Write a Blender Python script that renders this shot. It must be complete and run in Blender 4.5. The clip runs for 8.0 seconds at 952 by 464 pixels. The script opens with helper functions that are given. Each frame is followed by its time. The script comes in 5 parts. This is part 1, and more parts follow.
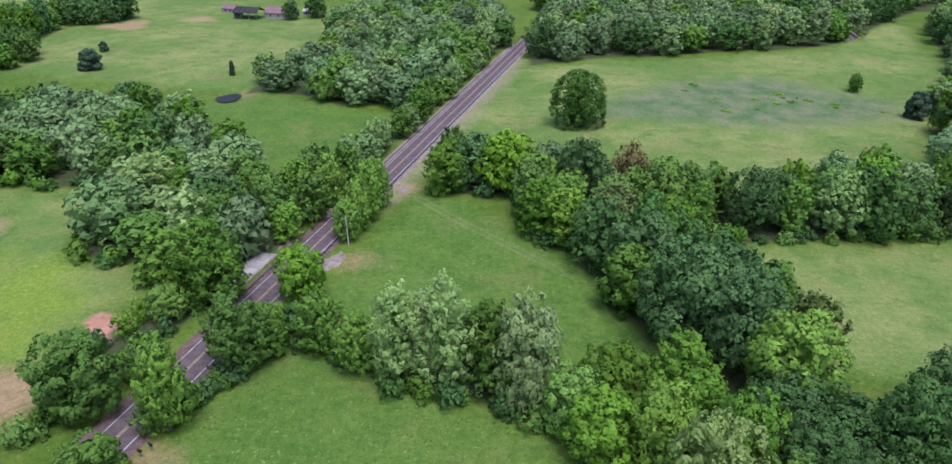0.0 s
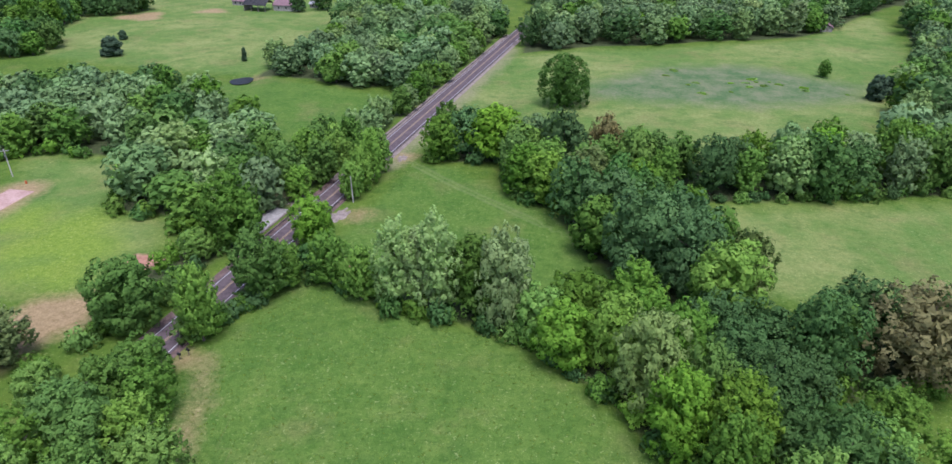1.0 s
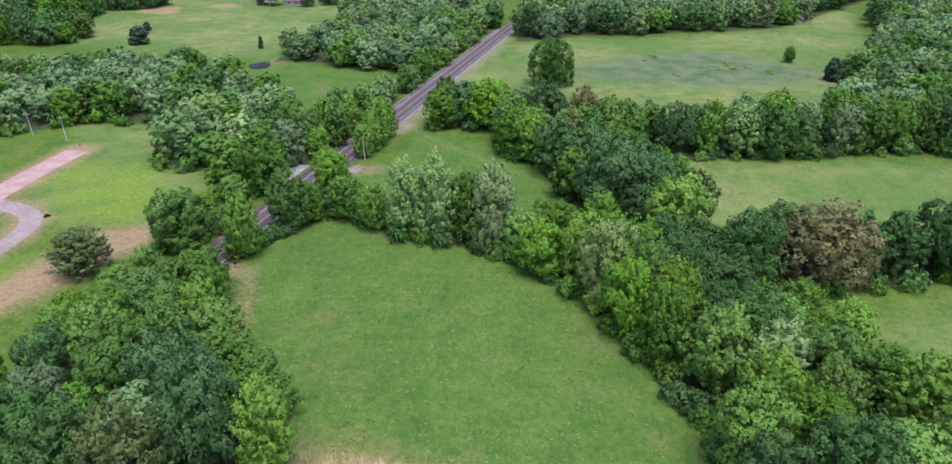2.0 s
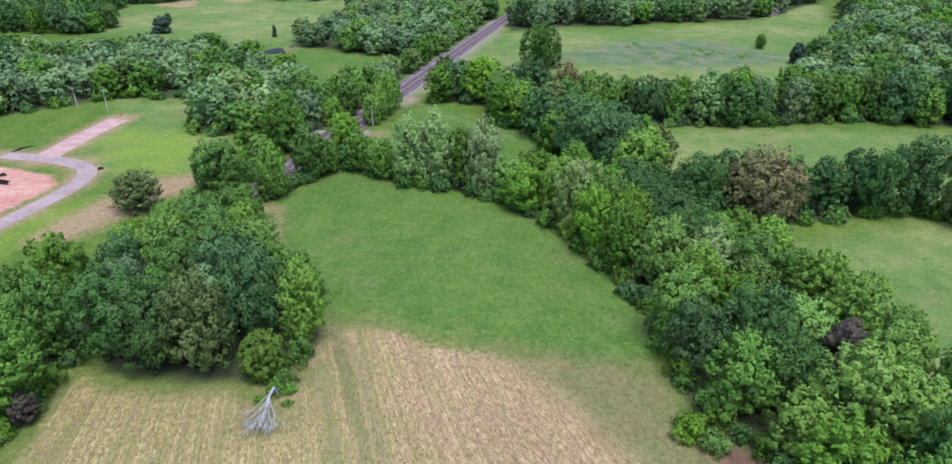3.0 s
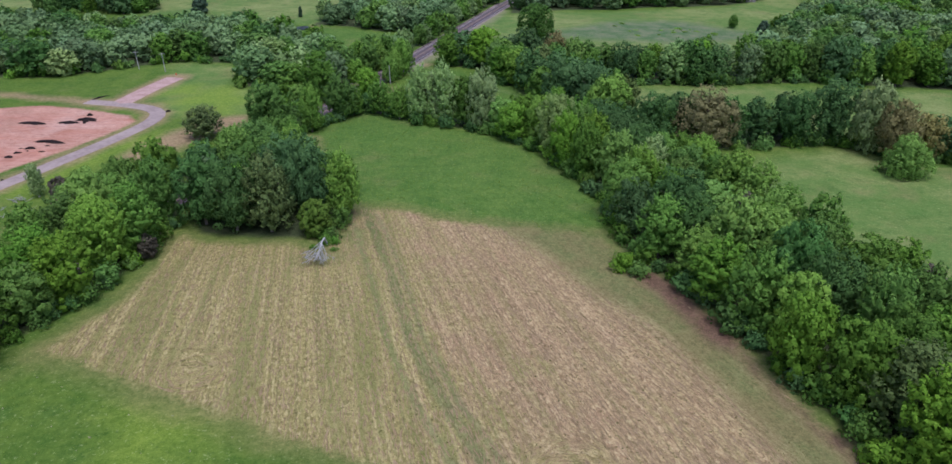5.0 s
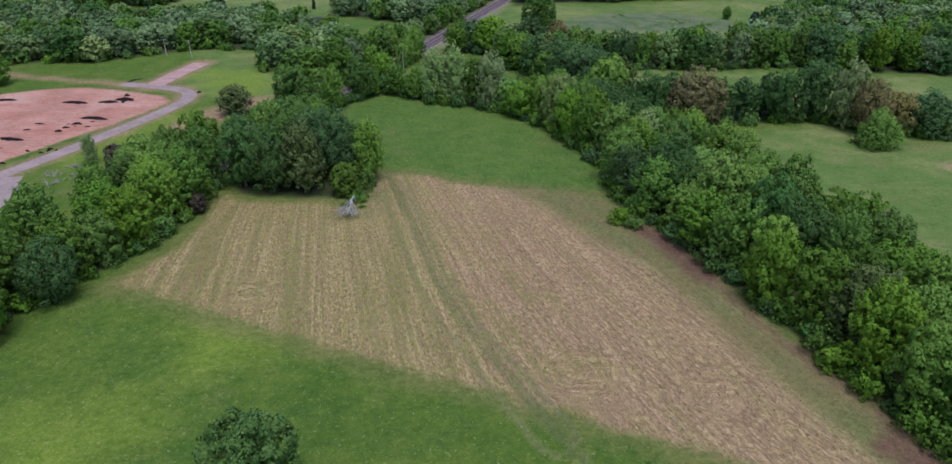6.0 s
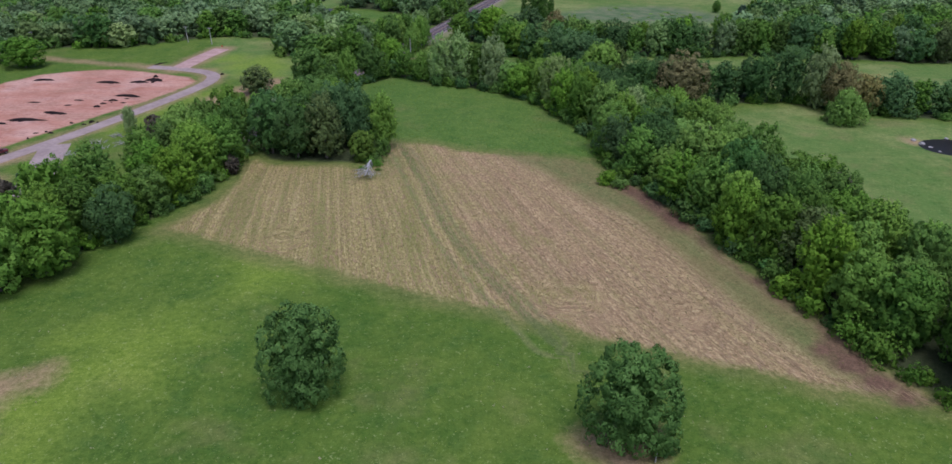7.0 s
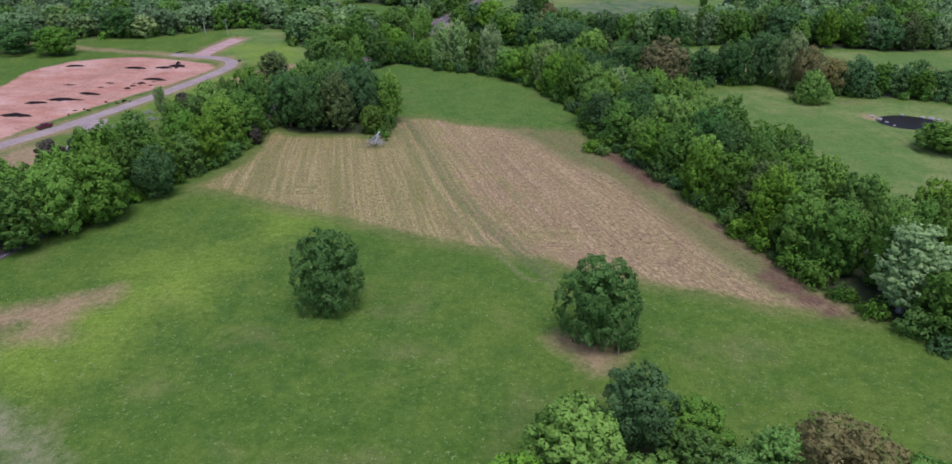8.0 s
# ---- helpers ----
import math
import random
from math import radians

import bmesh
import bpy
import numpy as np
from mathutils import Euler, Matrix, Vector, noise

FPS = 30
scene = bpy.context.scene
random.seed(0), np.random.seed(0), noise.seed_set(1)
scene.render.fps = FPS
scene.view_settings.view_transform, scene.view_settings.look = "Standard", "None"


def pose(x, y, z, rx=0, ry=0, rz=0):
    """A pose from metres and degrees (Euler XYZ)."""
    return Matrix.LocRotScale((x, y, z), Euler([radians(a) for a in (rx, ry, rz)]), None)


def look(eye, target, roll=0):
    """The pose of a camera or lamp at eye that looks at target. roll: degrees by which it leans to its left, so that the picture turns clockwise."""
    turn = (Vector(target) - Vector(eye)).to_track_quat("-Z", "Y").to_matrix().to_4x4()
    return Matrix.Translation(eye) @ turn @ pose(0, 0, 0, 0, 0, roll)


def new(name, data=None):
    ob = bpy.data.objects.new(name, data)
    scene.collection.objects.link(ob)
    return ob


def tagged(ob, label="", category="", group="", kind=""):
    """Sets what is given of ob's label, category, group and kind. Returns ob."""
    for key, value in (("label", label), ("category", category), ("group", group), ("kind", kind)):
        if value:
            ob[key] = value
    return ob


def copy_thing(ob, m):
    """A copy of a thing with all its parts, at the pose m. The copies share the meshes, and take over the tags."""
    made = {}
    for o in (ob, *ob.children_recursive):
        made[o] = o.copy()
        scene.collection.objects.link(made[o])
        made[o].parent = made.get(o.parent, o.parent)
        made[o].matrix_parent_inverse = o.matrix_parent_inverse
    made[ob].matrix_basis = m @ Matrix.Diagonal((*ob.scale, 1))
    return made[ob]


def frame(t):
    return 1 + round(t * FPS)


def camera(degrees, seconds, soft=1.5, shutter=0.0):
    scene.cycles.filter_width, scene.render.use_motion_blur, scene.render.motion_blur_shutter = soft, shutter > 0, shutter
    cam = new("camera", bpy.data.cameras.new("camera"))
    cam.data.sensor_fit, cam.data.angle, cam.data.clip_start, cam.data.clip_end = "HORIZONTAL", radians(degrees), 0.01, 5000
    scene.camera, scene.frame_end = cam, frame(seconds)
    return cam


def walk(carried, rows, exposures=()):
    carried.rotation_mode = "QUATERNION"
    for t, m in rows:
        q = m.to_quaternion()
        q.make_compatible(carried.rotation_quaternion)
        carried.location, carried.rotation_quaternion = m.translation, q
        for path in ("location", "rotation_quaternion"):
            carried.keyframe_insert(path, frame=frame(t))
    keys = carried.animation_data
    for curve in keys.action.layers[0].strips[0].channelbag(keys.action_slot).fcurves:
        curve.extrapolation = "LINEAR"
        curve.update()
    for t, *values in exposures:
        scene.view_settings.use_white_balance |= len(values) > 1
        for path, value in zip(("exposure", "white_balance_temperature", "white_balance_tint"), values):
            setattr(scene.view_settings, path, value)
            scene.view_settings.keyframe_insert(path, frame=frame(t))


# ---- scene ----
cam = camera(66.0, 8.0)
PATH = [
    (0, (-1.273, -2.718, 84.935), (-1.303, -0.934, 84.033), 0.1),
    (0.5, (0.678, -13.442, 85.03), (0.647, -11.658, 84.127), 0.2),
    (1, (2.663, -28.217, 85.261), (2.626, -26.433, 84.358), 0.2),
    (1.5, (3.848, -45.721, 85.27), (3.812, -43.934, 84.371), 0.2),
    (3, (7.632, -99.905, 84.332), (7.595, -98.111, 83.448), 0.2),
    (3.5, (9.121, -115.597, 84.056), (9.079, -113.803, 83.173), 0.4),
    (4, (10.737, -129.365, 83.475), (10.684, -127.571, 82.592), 0.4),
    (4.5, (12.564, -142.804, 82.996), (12.507, -141.009, 82.115), 0.3),
    (6, (9.415, -179.91, 82.676), (9.357, -178.118, 81.792), 0.3),
    (6.5, (8.777, -193.194, 82.769), (8.72, -191.402, 81.883), 0.4),
    (7, (8.933, -206.754, 82.615), (8.878, -204.962, 81.73), 0.6),
    (7.5, (10.027, -220.834, 82.422), (9.97, -219.039, 81.54), 0.7),
    (8, (10.984, -235.342, 82.407), (10.926, -233.548, 81.526), 0.5),
]
EXPOSURES = [(0.0, 0.66, 5500, 16), (1.5, 0.73, 5500, 16), (3.0, 0.78, 5300, 16), (3.5, 0.84, 5250, 16), (4.0, 0.84, 5250, 16), (4.5, 0.56, 5300, 16), (6.0, 0.02, 5400, 18), (6.5, 0.0, 5400, 19), (8.0, 0.15, 5350, 20)]
walk(cam, [(t, look(eye, target, roll)) for t, eye, target, roll in PATH], EXPOSURES)


# ---------------------------------------------------------------- world, sun, exposure
SUN_UP, SUN_ROUND = 70.0, 160.0
sky_world = bpy.data.worlds.new("overcast_sky")
scene.world = sky_world
sky_world.use_nodes = True
wn, wl = sky_world.node_tree.nodes, sky_world.node_tree.links
sky = wn.new("ShaderNodeTexSky")
sky.sky_type = "NISHITA"
sky.sun_disc = False
sky.sun_elevation, sky.sun_rotation = radians(SUN_UP), radians(SUN_ROUND)
sky.air_density, sky.dust_density, sky.ozone_density = 1.0, 4.0, 1.0
wl.new(sky.outputs["Color"], wn["Background"].inputs["Color"])
wn["Background"].inputs["Strength"].default_value = 0.13
sun = new("sun", bpy.data.lights.new("sun", "SUN"))
sun.data.energy, sun.data.angle, sun.data.color = 1.5, radians(28), (1.0, 0.97, 0.93)
sun.matrix_world = pose(0, 0, 200, 90 - SUN_UP, 0, 180 - SUN_ROUND)


# ---------------------------------------------------------------- materials
class Mat:
    """A small wrapper to write node materials in few lines."""

    def __init__(self, name):
        self.m = bpy.data.materials.new(name)
        self.m.use_nodes = True
        self.n, self.l = self.m.node_tree.nodes, self.m.node_tree.links
        self.p = self.n["Principled BSDF"]

    def add(self, kind, operation=None):
        node = self.n.new(kind)
        if operation:
            node.operation = operation
        return node

    def put(self, socket, value):
        if isinstance(value, bpy.types.NodeSocket):
            self.l.new(value, socket)
        elif isinstance(value, tuple) and len(value) == 3 and socket.type == "RGBA":
            socket.default_value = (*value, 1)
        else:
            socket.default_value = value

    def math(self, op, a, b=0.0, c=0.0, clamp=False):
        node = self.add("ShaderNodeMath", op)
        node.use_clamp = clamp
        for s, v in zip(node.inputs, (a, b, c)):
            self.put(s, v)
        return node.outputs[0]

    def mix(self, f, a, b):
        node = self.add("ShaderNodeMix")
        node.data_type = "RGBA"
        self.put(node.inputs[0], f)
        self.put(node.inputs[6], a)
        self.put(node.inputs[7], b)
        return node.outputs[2]

    def noise(self, vec, scale, detail=3.0, rough=0.55):
        node = self.add("ShaderNodeTexNoise")
        self.put(node.inputs["Vector"], vec)
        self.put(node.inputs["Scale"], scale)
        self.put(node.inputs["Detail"], detail)
        self.put(node.inputs["Roughness"], rough)
        return node.outputs["Fac"]

    def ramp(self, f, lo, hi):
        node = self.add("ShaderNodeMapRange")
        self.put(node.inputs[0], f)
        node.inputs[1].default_value, node.inputs[2].default_value = lo, hi
        return node.outputs[0]

    def place(self):
        return self.add("ShaderNodeNewGeometry").outputs["Position"]

    def attr(self, name):
        node = self.add("ShaderNodeAttribute")
        node.attribute_name = name
        return node.outputs["Fac"]

    def bump(self, height, strength, distance):
        node = self.add("ShaderNodeBump")
        node.inputs["Strength"].default_value, node.inputs["Distance"].default_value = strength, distance
        self.put(node.inputs["Height"], height)
        self.put(self.p.inputs["Normal"], node.outputs[0])

    def done(self, colour, rough=0.9, spec=0.2, metal=0.0):
        self.put(self.p.inputs["Base Color"], colour)
        self.put(self.p.inputs["Roughness"], rough)
        self.put(self.p.inputs["Specular IOR Level"], spec)
        self.put(self.p.inputs["Metallic"], metal)
        return self.m


def plain(name, a, b, scale=2.0, rough=0.85, spec=0.2, metal=0.0, bump=0.3, dist=0.02):
    """Two tones mixed by a coarse and a fine noise, with a little relief."""
    m = Mat(name)
    co = m.add("ShaderNodeTexCoord").outputs["Object"]
    fine, coarse = m.noise(co, scale * 6, 4), m.noise(co, scale, 2)
    f = m.ramp(m.math("ADD", m.math("MULTIPLY", fine, 0.5), m.math("MULTIPLY", coarse, 0.5)), 0.38, 0.62)
    if bump:
        m.bump(fine, bump, dist)
    return m.done(m.mix(f, a, b), rough, spec, metal)


def leaves(name, deep, mid, tip, sheer=0.27):
    """Foliage: tone by tree, by clump and by single spray."""
    m = Mat(name)
    geo = m.add("ShaderNodeNewGeometry")
    own = m.add("ShaderNodeSeparateColor")
    m.put(own.inputs[0], m.add("ShaderNodeObjectInfo").outputs["Color"])
    tone = m.math("ADD", own.outputs[0], m.attr("tree_tone"))
    spray = geo.outputs["Random Per Island"]
    clump = m.noise(m.add("ShaderNodeTexCoord").outputs["Object"], 0.55, 2)
    f = m.math("ADD", m.math("MULTIPLY_ADD", spray, 0.12, 0.25), m.math("MULTIPLY", m.ramp(clump, 0.3, 0.7), 0.4))
    c = m.mix(m.ramp(f, 0.1, 0.55), deep, mid)
    c = m.mix(m.ramp(f, 0.55, 1.0), c, tip)
    hue = m.add("ShaderNodeHueSaturation")
    m.put(hue.inputs["Hue"], m.math("MULTIPLY_ADD", m.math("FRACT", m.math("MULTIPLY", tone, 7.3)), 0.013, 0.473))
    m.put(hue.inputs["Saturation"], m.math("MULTIPLY_ADD", m.math("FRACT", m.math("MULTIPLY", tone, 13.7)), 0.16, 0.99))
    m.put(hue.inputs["Value"], m.math("MULTIPLY_ADD", tone, 0.4, 0.56))
    m.put(hue.inputs["Color"], c)
    colour = hue.outputs[0]
    m.done(colour, 0.7, 0.07)
    tr = m.add("ShaderNodeBsdfTranslucent")
    m.put(tr.inputs["Color"], colour)
    mx = m.add("ShaderNodeMixShader")
    mx.inputs[0].default_value = sheer
    m.l.new(m.p.outputs[0], mx.inputs[1])
    m.l.new(tr.outputs[0], mx.inputs[2])
    m.l.new(mx.outputs[0], m.n["Material Output"].inputs["Surface"])
    return m.m


LEAF = {
    "oak": leaves("oak_leaves", (0.060, 0.145, 0.048), (0.115, 0.246, 0.078), (0.192, 0.346, 0.120)),
    "field_oak": leaves("field_oak_leaves", (0.063, 0.163, 0.037), (0.137, 0.306, 0.076), (0.239, 0.447, 0.131)),
    "green": leaves("ash_leaves", (0.084, 0.198, 0.045), (0.163, 0.341, 0.075), (0.266, 0.477, 0.119)),
    "bright": leaves("poplar_leaves", (0.100, 0.231, 0.047), (0.206, 0.409, 0.081), (0.332, 0.545, 0.129)),
    "gold": leaves("locust_leaves", (0.1, 0.2, 0.04), (0.18, 0.31, 0.065), (0.28, 0.42, 0.1)),
    "pale": leaves("silver_leaves", (0.270, 0.407, 0.154), (0.405, 0.580, 0.234), (0.540, 0.738, 0.334), 0.4),
    "olive": leaves("olive_leaves", (0.085, 0.141, 0.050), (0.154, 0.229, 0.077), (0.248, 0.326, 0.126)),
    # elm, hackberry and sycamore: distance haze is mixed into the leaf colour
    "elm": leaves("hazed_elm_leaves", (0.143, 0.251, 0.106), (0.232, 0.380, 0.158), (0.351, 0.509, 0.227)),
    "hackberry": leaves("hazed_hackberry_leaves", (0.186, 0.309, 0.120), (0.285, 0.444, 0.170), (0.407, 0.571, 0.239)),
    "sycamore": leaves("hazed_sycamore_leaves", (0.211, 0.324, 0.115), (0.317, 0.455, 0.164), (0.432, 0.579, 0.230)),
    "brown": leaves("bronze_leaves", (0.176, 0.186, 0.069), (0.305, 0.296, 0.113), (0.461, 0.423, 0.176)),
    "dark": leaves("cedar_leaves", (0.05, 0.09, 0.055), (0.095, 0.16, 0.09), (0.15, 0.22, 0.13)),
    "plum": leaves("plum_leaves", (0.1, 0.09, 0.06), (0.165, 0.15, 0.1), (0.24, 0.215, 0.15)),
}
BARK = plain("bark", (0.10, 0.08, 0.06), (0.24, 0.2, 0.16), 1.2, 0.95, 0.1, bump=0.6, dist=0.05)
DEAD_WOOD = plain("weathered_dead_wood", (0.2, 0.19, 0.175), (0.42, 0.4, 0.37), 2.0, 0.95, 0.1)
BLEACHED = plain("bleached_dead_wood", (0.27, 0.26, 0.245), (0.5, 0.48, 0.45), 2.0, 0.95, 0.1)
PALE_BARK = plain("pale_bark", (0.38, 0.35, 0.31), (0.62, 0.59, 0.54), 2.0, 0.9, 0.15)
ASPHALT = plain("asphalt", (0.076, 0.056, 0.058), (0.142, 0.106, 0.111), 0.5, 0.85, 0.25)
LILAC = plain("pale_asphalt", (0.268, 0.2, 0.176), (0.372, 0.287, 0.253), 0.12, 0.9, 0.2)
GRAVEL = plain("gravel", (0.17, 0.132, 0.115), (0.33, 0.268, 0.235), 0.6, 0.95, 0.1, bump=0.6, dist=0.05)
RED_VERGE = plain("reddish_earth", (0.1, 0.068, 0.06), (0.19, 0.13, 0.115), 0.5, 0.95, 0.1, bump=0.6, dist=0.05)
PINK_GRAVEL = plain("pinkish_gravel", (0.35, 0.215, 0.18), (0.49, 0.33, 0.285), 0.25, 0.95, 0.1)
CONCRETE = plain("old_concrete", (0.24, 0.22, 0.21), (0.4, 0.37, 0.34), 0.3, 0.9, 0.15)
WHITE_LINE = plain("white_road_paint", (0.34, 0.32, 0.33), (0.62, 0.6, 0.61), 0.6, 0.7, 0.3, bump=0)
YELLOW_LINE = plain("yellow_road_paint", (0.27, 0.19, 0.12), (0.46, 0.33, 0.2), 0.6, 0.7, 0.3, bump=0)
STEEL = plain("galvanised_steel", (0.2, 0.2, 0.21), (0.36, 0.36, 0.38), 1.0, 0.5, 0.5, 0.8, bump=0)
RUST = plain("weathered_steel", (0.045, 0.04, 0.045), (0.1, 0.085, 0.09), 1.0, 0.8, 0.3, bump=0)
POST = plain("weathered_timber", (0.17, 0.14, 0.11), (0.34, 0.29, 0.24), 1.5, 0.9, 0.1)
POLE_WOOD = plain("bleached_pole_timber", (0.36, 0.33, 0.3), (0.56, 0.52, 0.48), 1.5, 0.9, 0.1)
BLACK = plain("black_plastic", (0.012, 0.012, 0.013), (0.03, 0.03, 0.032), 2.0, 0.5, 0.4, bump=0)
SOIL = plain("wet_dark_soil", (0.008, 0.006, 0.006), (0.026, 0.018, 0.016), 0.25, 0.85, 0.1, bump=0.6, dist=0.1)
ROOF_RED = plain("red_metal_roof", (0.15, 0.085, 0.09), (0.24, 0.14, 0.15), 0.4, 0.6, 0.4, bump=0)
ROOF_DARK = plain("dark_shingle_roof", (0.02, 0.02, 0.022), (0.06, 0.055, 0.055), 0.6, 0.9, 0.2)
ROOF_GREY = plain("grey_metal_roof", (0.3, 0.29, 0.3), (0.44, 0.42, 0.43), 0.4, 0.6, 0.4, bump=0)
BOARD = plain("grey_board_wall", (0.24, 0.21, 0.19), (0.4, 0.37, 0.34), 0.8, 0.9, 0.15)
CAR_RED = plain("dark_red_car_paint", (0.09, 0.012, 0.016), (0.14, 0.02, 0.026), 0.5, 0.35, 0.5, bump=0)
GLASS = plain("dark_window_glass", (0.02, 0.022, 0.025), (0.04, 0.042, 0.046), 0.5, 0.08, 0.6, bump=0)
RUBBER = plain("tyre_rubber", (0.015, 0.015, 0.015), (0.035, 0.035, 0.035), 4.0, 0.85, 0.2)
PIPE_RED = plain("orange_marker_paint", (0.4, 0.09, 0.03), (0.55, 0.14, 0.05), 2.0, 0.6, 0.3, bump=0)


def water_material():
    m = Mat("pond_water")
    ripple = m.noise(m.place(), 1.2, 3)
    m.bump(ripple, 0.15, 0.03)
    return m.done((0.02, 0.017, 0.014), 0.3, 0.06)


WATER = water_material()


def ground_material():
    m = Mat("meadow_and_bare_earth")
    pos = m.place()
    big, mid, fine, tiny = m.noise(pos, 0.018, 3), m.noise(pos, 0.11, 4), m.noise(pos, 0.75, 4, 0.7), m.noise(pos, 2.6, 3, 0.75)
    wob = m.math("ADD", m.math("MULTIPLY", m.math("SUBTRACT", mid, 0.5), 7.0), m.math("MULTIPLY", m.math("SUBTRACT", fine, 0.5), 5.0))

    def inside(name, soft, ragged=1.0):
        d = m.math("ADD", m.attr(name), m.math("MULTIPLY", wob, ragged))
        return m.ramp(d, -soft, soft)

    grain = m.ramp(m.math("ADD", m.math("MULTIPLY", fine, 0.5), m.math("MULTIPLY", tiny, 0.5)), 0.38, 0.62)
    patch = m.ramp(m.math("ADD", m.math("MULTIPLY", big, 0.5), m.math("MULTIPLY", mid, 0.5)), 0.38, 0.62)
    tuft = m.noise(pos, 0.32, 3, 0.65)
    patch = m.ramp(m.math("ADD", m.math("MULTIPLY", patch, 0.62), m.math("MULTIPLY", m.ramp(tuft, 0.35, 0.65), 0.38)), 0.08, 0.92)
    green = m.mix(grain, m.mix(patch, (0.045, 0.092, 0.011), (0.090, 0.14, 0.017)), m.mix(patch, (0.083, 0.148, 0.020), (0.152, 0.207, 0.034)))
    lush = m.mix(grain, m.mix(patch, (0.050, 0.106, 0.015), (0.079, 0.142, 0.022)), m.mix(patch, (0.089, 0.166, 0.027), (0.155, 0.219, 0.044)))
    pale = m.mix(grain, m.mix(patch, (0.073, 0.138, 0.026), (0.122, 0.168, 0.038)), m.mix(patch, (0.118, 0.197, 0.043), (0.188, 0.231, 0.063)))
    straw_dry = m.mix(grain, (0.185, 0.15, 0.047), (0.385, 0.315, 0.12))
    straw_red = m.mix(grain, (0.225, 0.148, 0.07), (0.475, 0.345, 0.17))
    # mowing swaths fan out from the field's narrow end
    sep = m.add("ShaderNodeSeparateXYZ")
    m.put(sep.inputs[0], pos)
    turn = m.math("ARCTAN2", m.math("ADD", sep.outputs[0], 105.0), m.math("SUBTRACT", 290.0, sep.outputs[1]))
    reach = m.math("MULTIPLY", sep.outputs[1], 0.045)
    swath_co = m.add("ShaderNodeCombineXYZ")
    m.put(swath_co.inputs[0], m.math("ADD", m.math("MULTIPLY", turn, 150.0), m.math("MULTIPLY", mid, 0.9)))
    m.put(swath_co.inputs[1], m.math("MULTIPLY", reach, 0.35))
    swath = m.noise(swath_co.outputs[0], 1.0, 2, 0.6)
    swath_co2 = m.add("ShaderNodeCombineXYZ")
    m.put(swath_co2.inputs[0], m.math("MULTIPLY", turn, 40.0))
    m.put(swath_co2.inputs[1], m.math("MULTIPLY", reach, 0.4))
    broad = m.noise(swath_co2.outputs[0], 1.0, 2)
    warm = m.math("ADD", turn, m.math("MULTIPLY", m.math("SUBTRACT", m.math("ADD", broad, mid), 1.0), 0.16))
    red_half = m.ramp(warm, 0.3, 0.36)
    straw = m.mix(red_half, straw_dry, straw_red)
    ruddy = m.math("MULTIPLY", red_half, m.ramp(m.math("ADD", m.math("MULTIPLY", mid, 0.6), m.math("MULTIPLY", tuft, 0.4)), 0.47, 0.62))
    ruddy = m.math("MAXIMUM", ruddy, m.math("MULTIPLY", inside("in_ruddy", 6.0, 1.2), 0.9))
    straw = m.mix(m.math("MULTIPLY", ruddy, 0.55), straw, m.mix(grain, (0.2, 0.112, 0.062), (0.4, 0.25, 0.15)))
    # the mower turned in loops at the field's edge
    across, looped = m.math("MULTIPLY", turn, 330.0), 0.0
    for at, size in (((25, -71, 0), 8.5), ((30, -78, 0), 5.0), ((48, -75, 0), 6.5), ((-45, -44, 0), 6.0), ((4, -79, 0), 5.0), ((-16, -56, 0), 4.5)):
        span = m.add("ShaderNodeVectorMath", "DISTANCE")
        m.put(span.inputs[0], pos)
        span.inputs[1].default_value = at
        r = m.math("MULTIPLY_ADD", m.math("SUBTRACT", tuft, 0.5), 7.0, m.math("MULTIPLY_ADD", m.math("SUBTRACT", mid, 0.5), 9.0, span.outputs["Value"]))
        ring = m.ramp(r, size, size - 2.0)
        looped = m.math("MAXIMUM", ring, looped)
        across = m.math("MULTIPLY_ADD", ring, m.math("SUBTRACT", r, across), across)
    # each pass of the mower leaves a paler and a darker line
    line_co = m.add("ShaderNodeCombineXYZ")
    m.put(line_co.inputs[0], m.math("ADD", m.math("MULTIPLY", across, m.math("MULTIPLY_ADD", looped, -0.35, 1.35)), m.math("MULTIPLY", m.math("ADD", mid, fine), 0.8)))
    m.put(line_co.inputs[1], m.math("MULTIPLY", reach, 0.45))
    passes = m.noise(line_co.outputs[0], 1.0, 1, 0.5)
    broken = m.ramp(m.math("ADD", fine, mid), 0.7, 1.15)
    straw = m.mix(m.math("MULTIPLY", m.ramp(passes, 0.52, 0.62), m.math("MULTIPLY_ADD", looped, 0.12, m.math("MULTIPLY_ADD", broken, 0.4, 0.12))), straw, m.mix(red_half, (0.135, 0.125, 0.045), (0.15, 0.1, 0.055)))
    straw = m.mix(m.math("MULTIPLY", m.ramp(passes, 0.45, 0.36), m.math("MULTIPLY_ADD", looped, 0.25, m.math("MULTIPLY_ADD", broken, 0.34, 0.07))), straw, m.mix(red_half, (0.49, 0.395, 0.19), (0.52, 0.37, 0.2)))
    dash_co = m.add("ShaderNodeCombineXYZ")
    m.put(dash_co.inputs[0], m.math("ADD", m.math("MULTIPLY", across, 2.6), m.math("MULTIPLY", fine, 2.0)))
    m.put(dash_co.inputs[1], m.math("MULTIPLY", sep.outputs[1], 0.8))
    dash = m.noise(dash_co.outputs[0], 1.0, 2, 0.6)
    straw = m.mix(m.math("MULTIPLY", m.ramp(dash, 0.54, 0.66), 0.68), straw, (0.12, 0.09, 0.04))
    straw = m.mix(m.math("MULTIPLY", m.ramp(dash, 0.45, 0.33), 0.6), straw, (0.54, 0.43, 0.215))
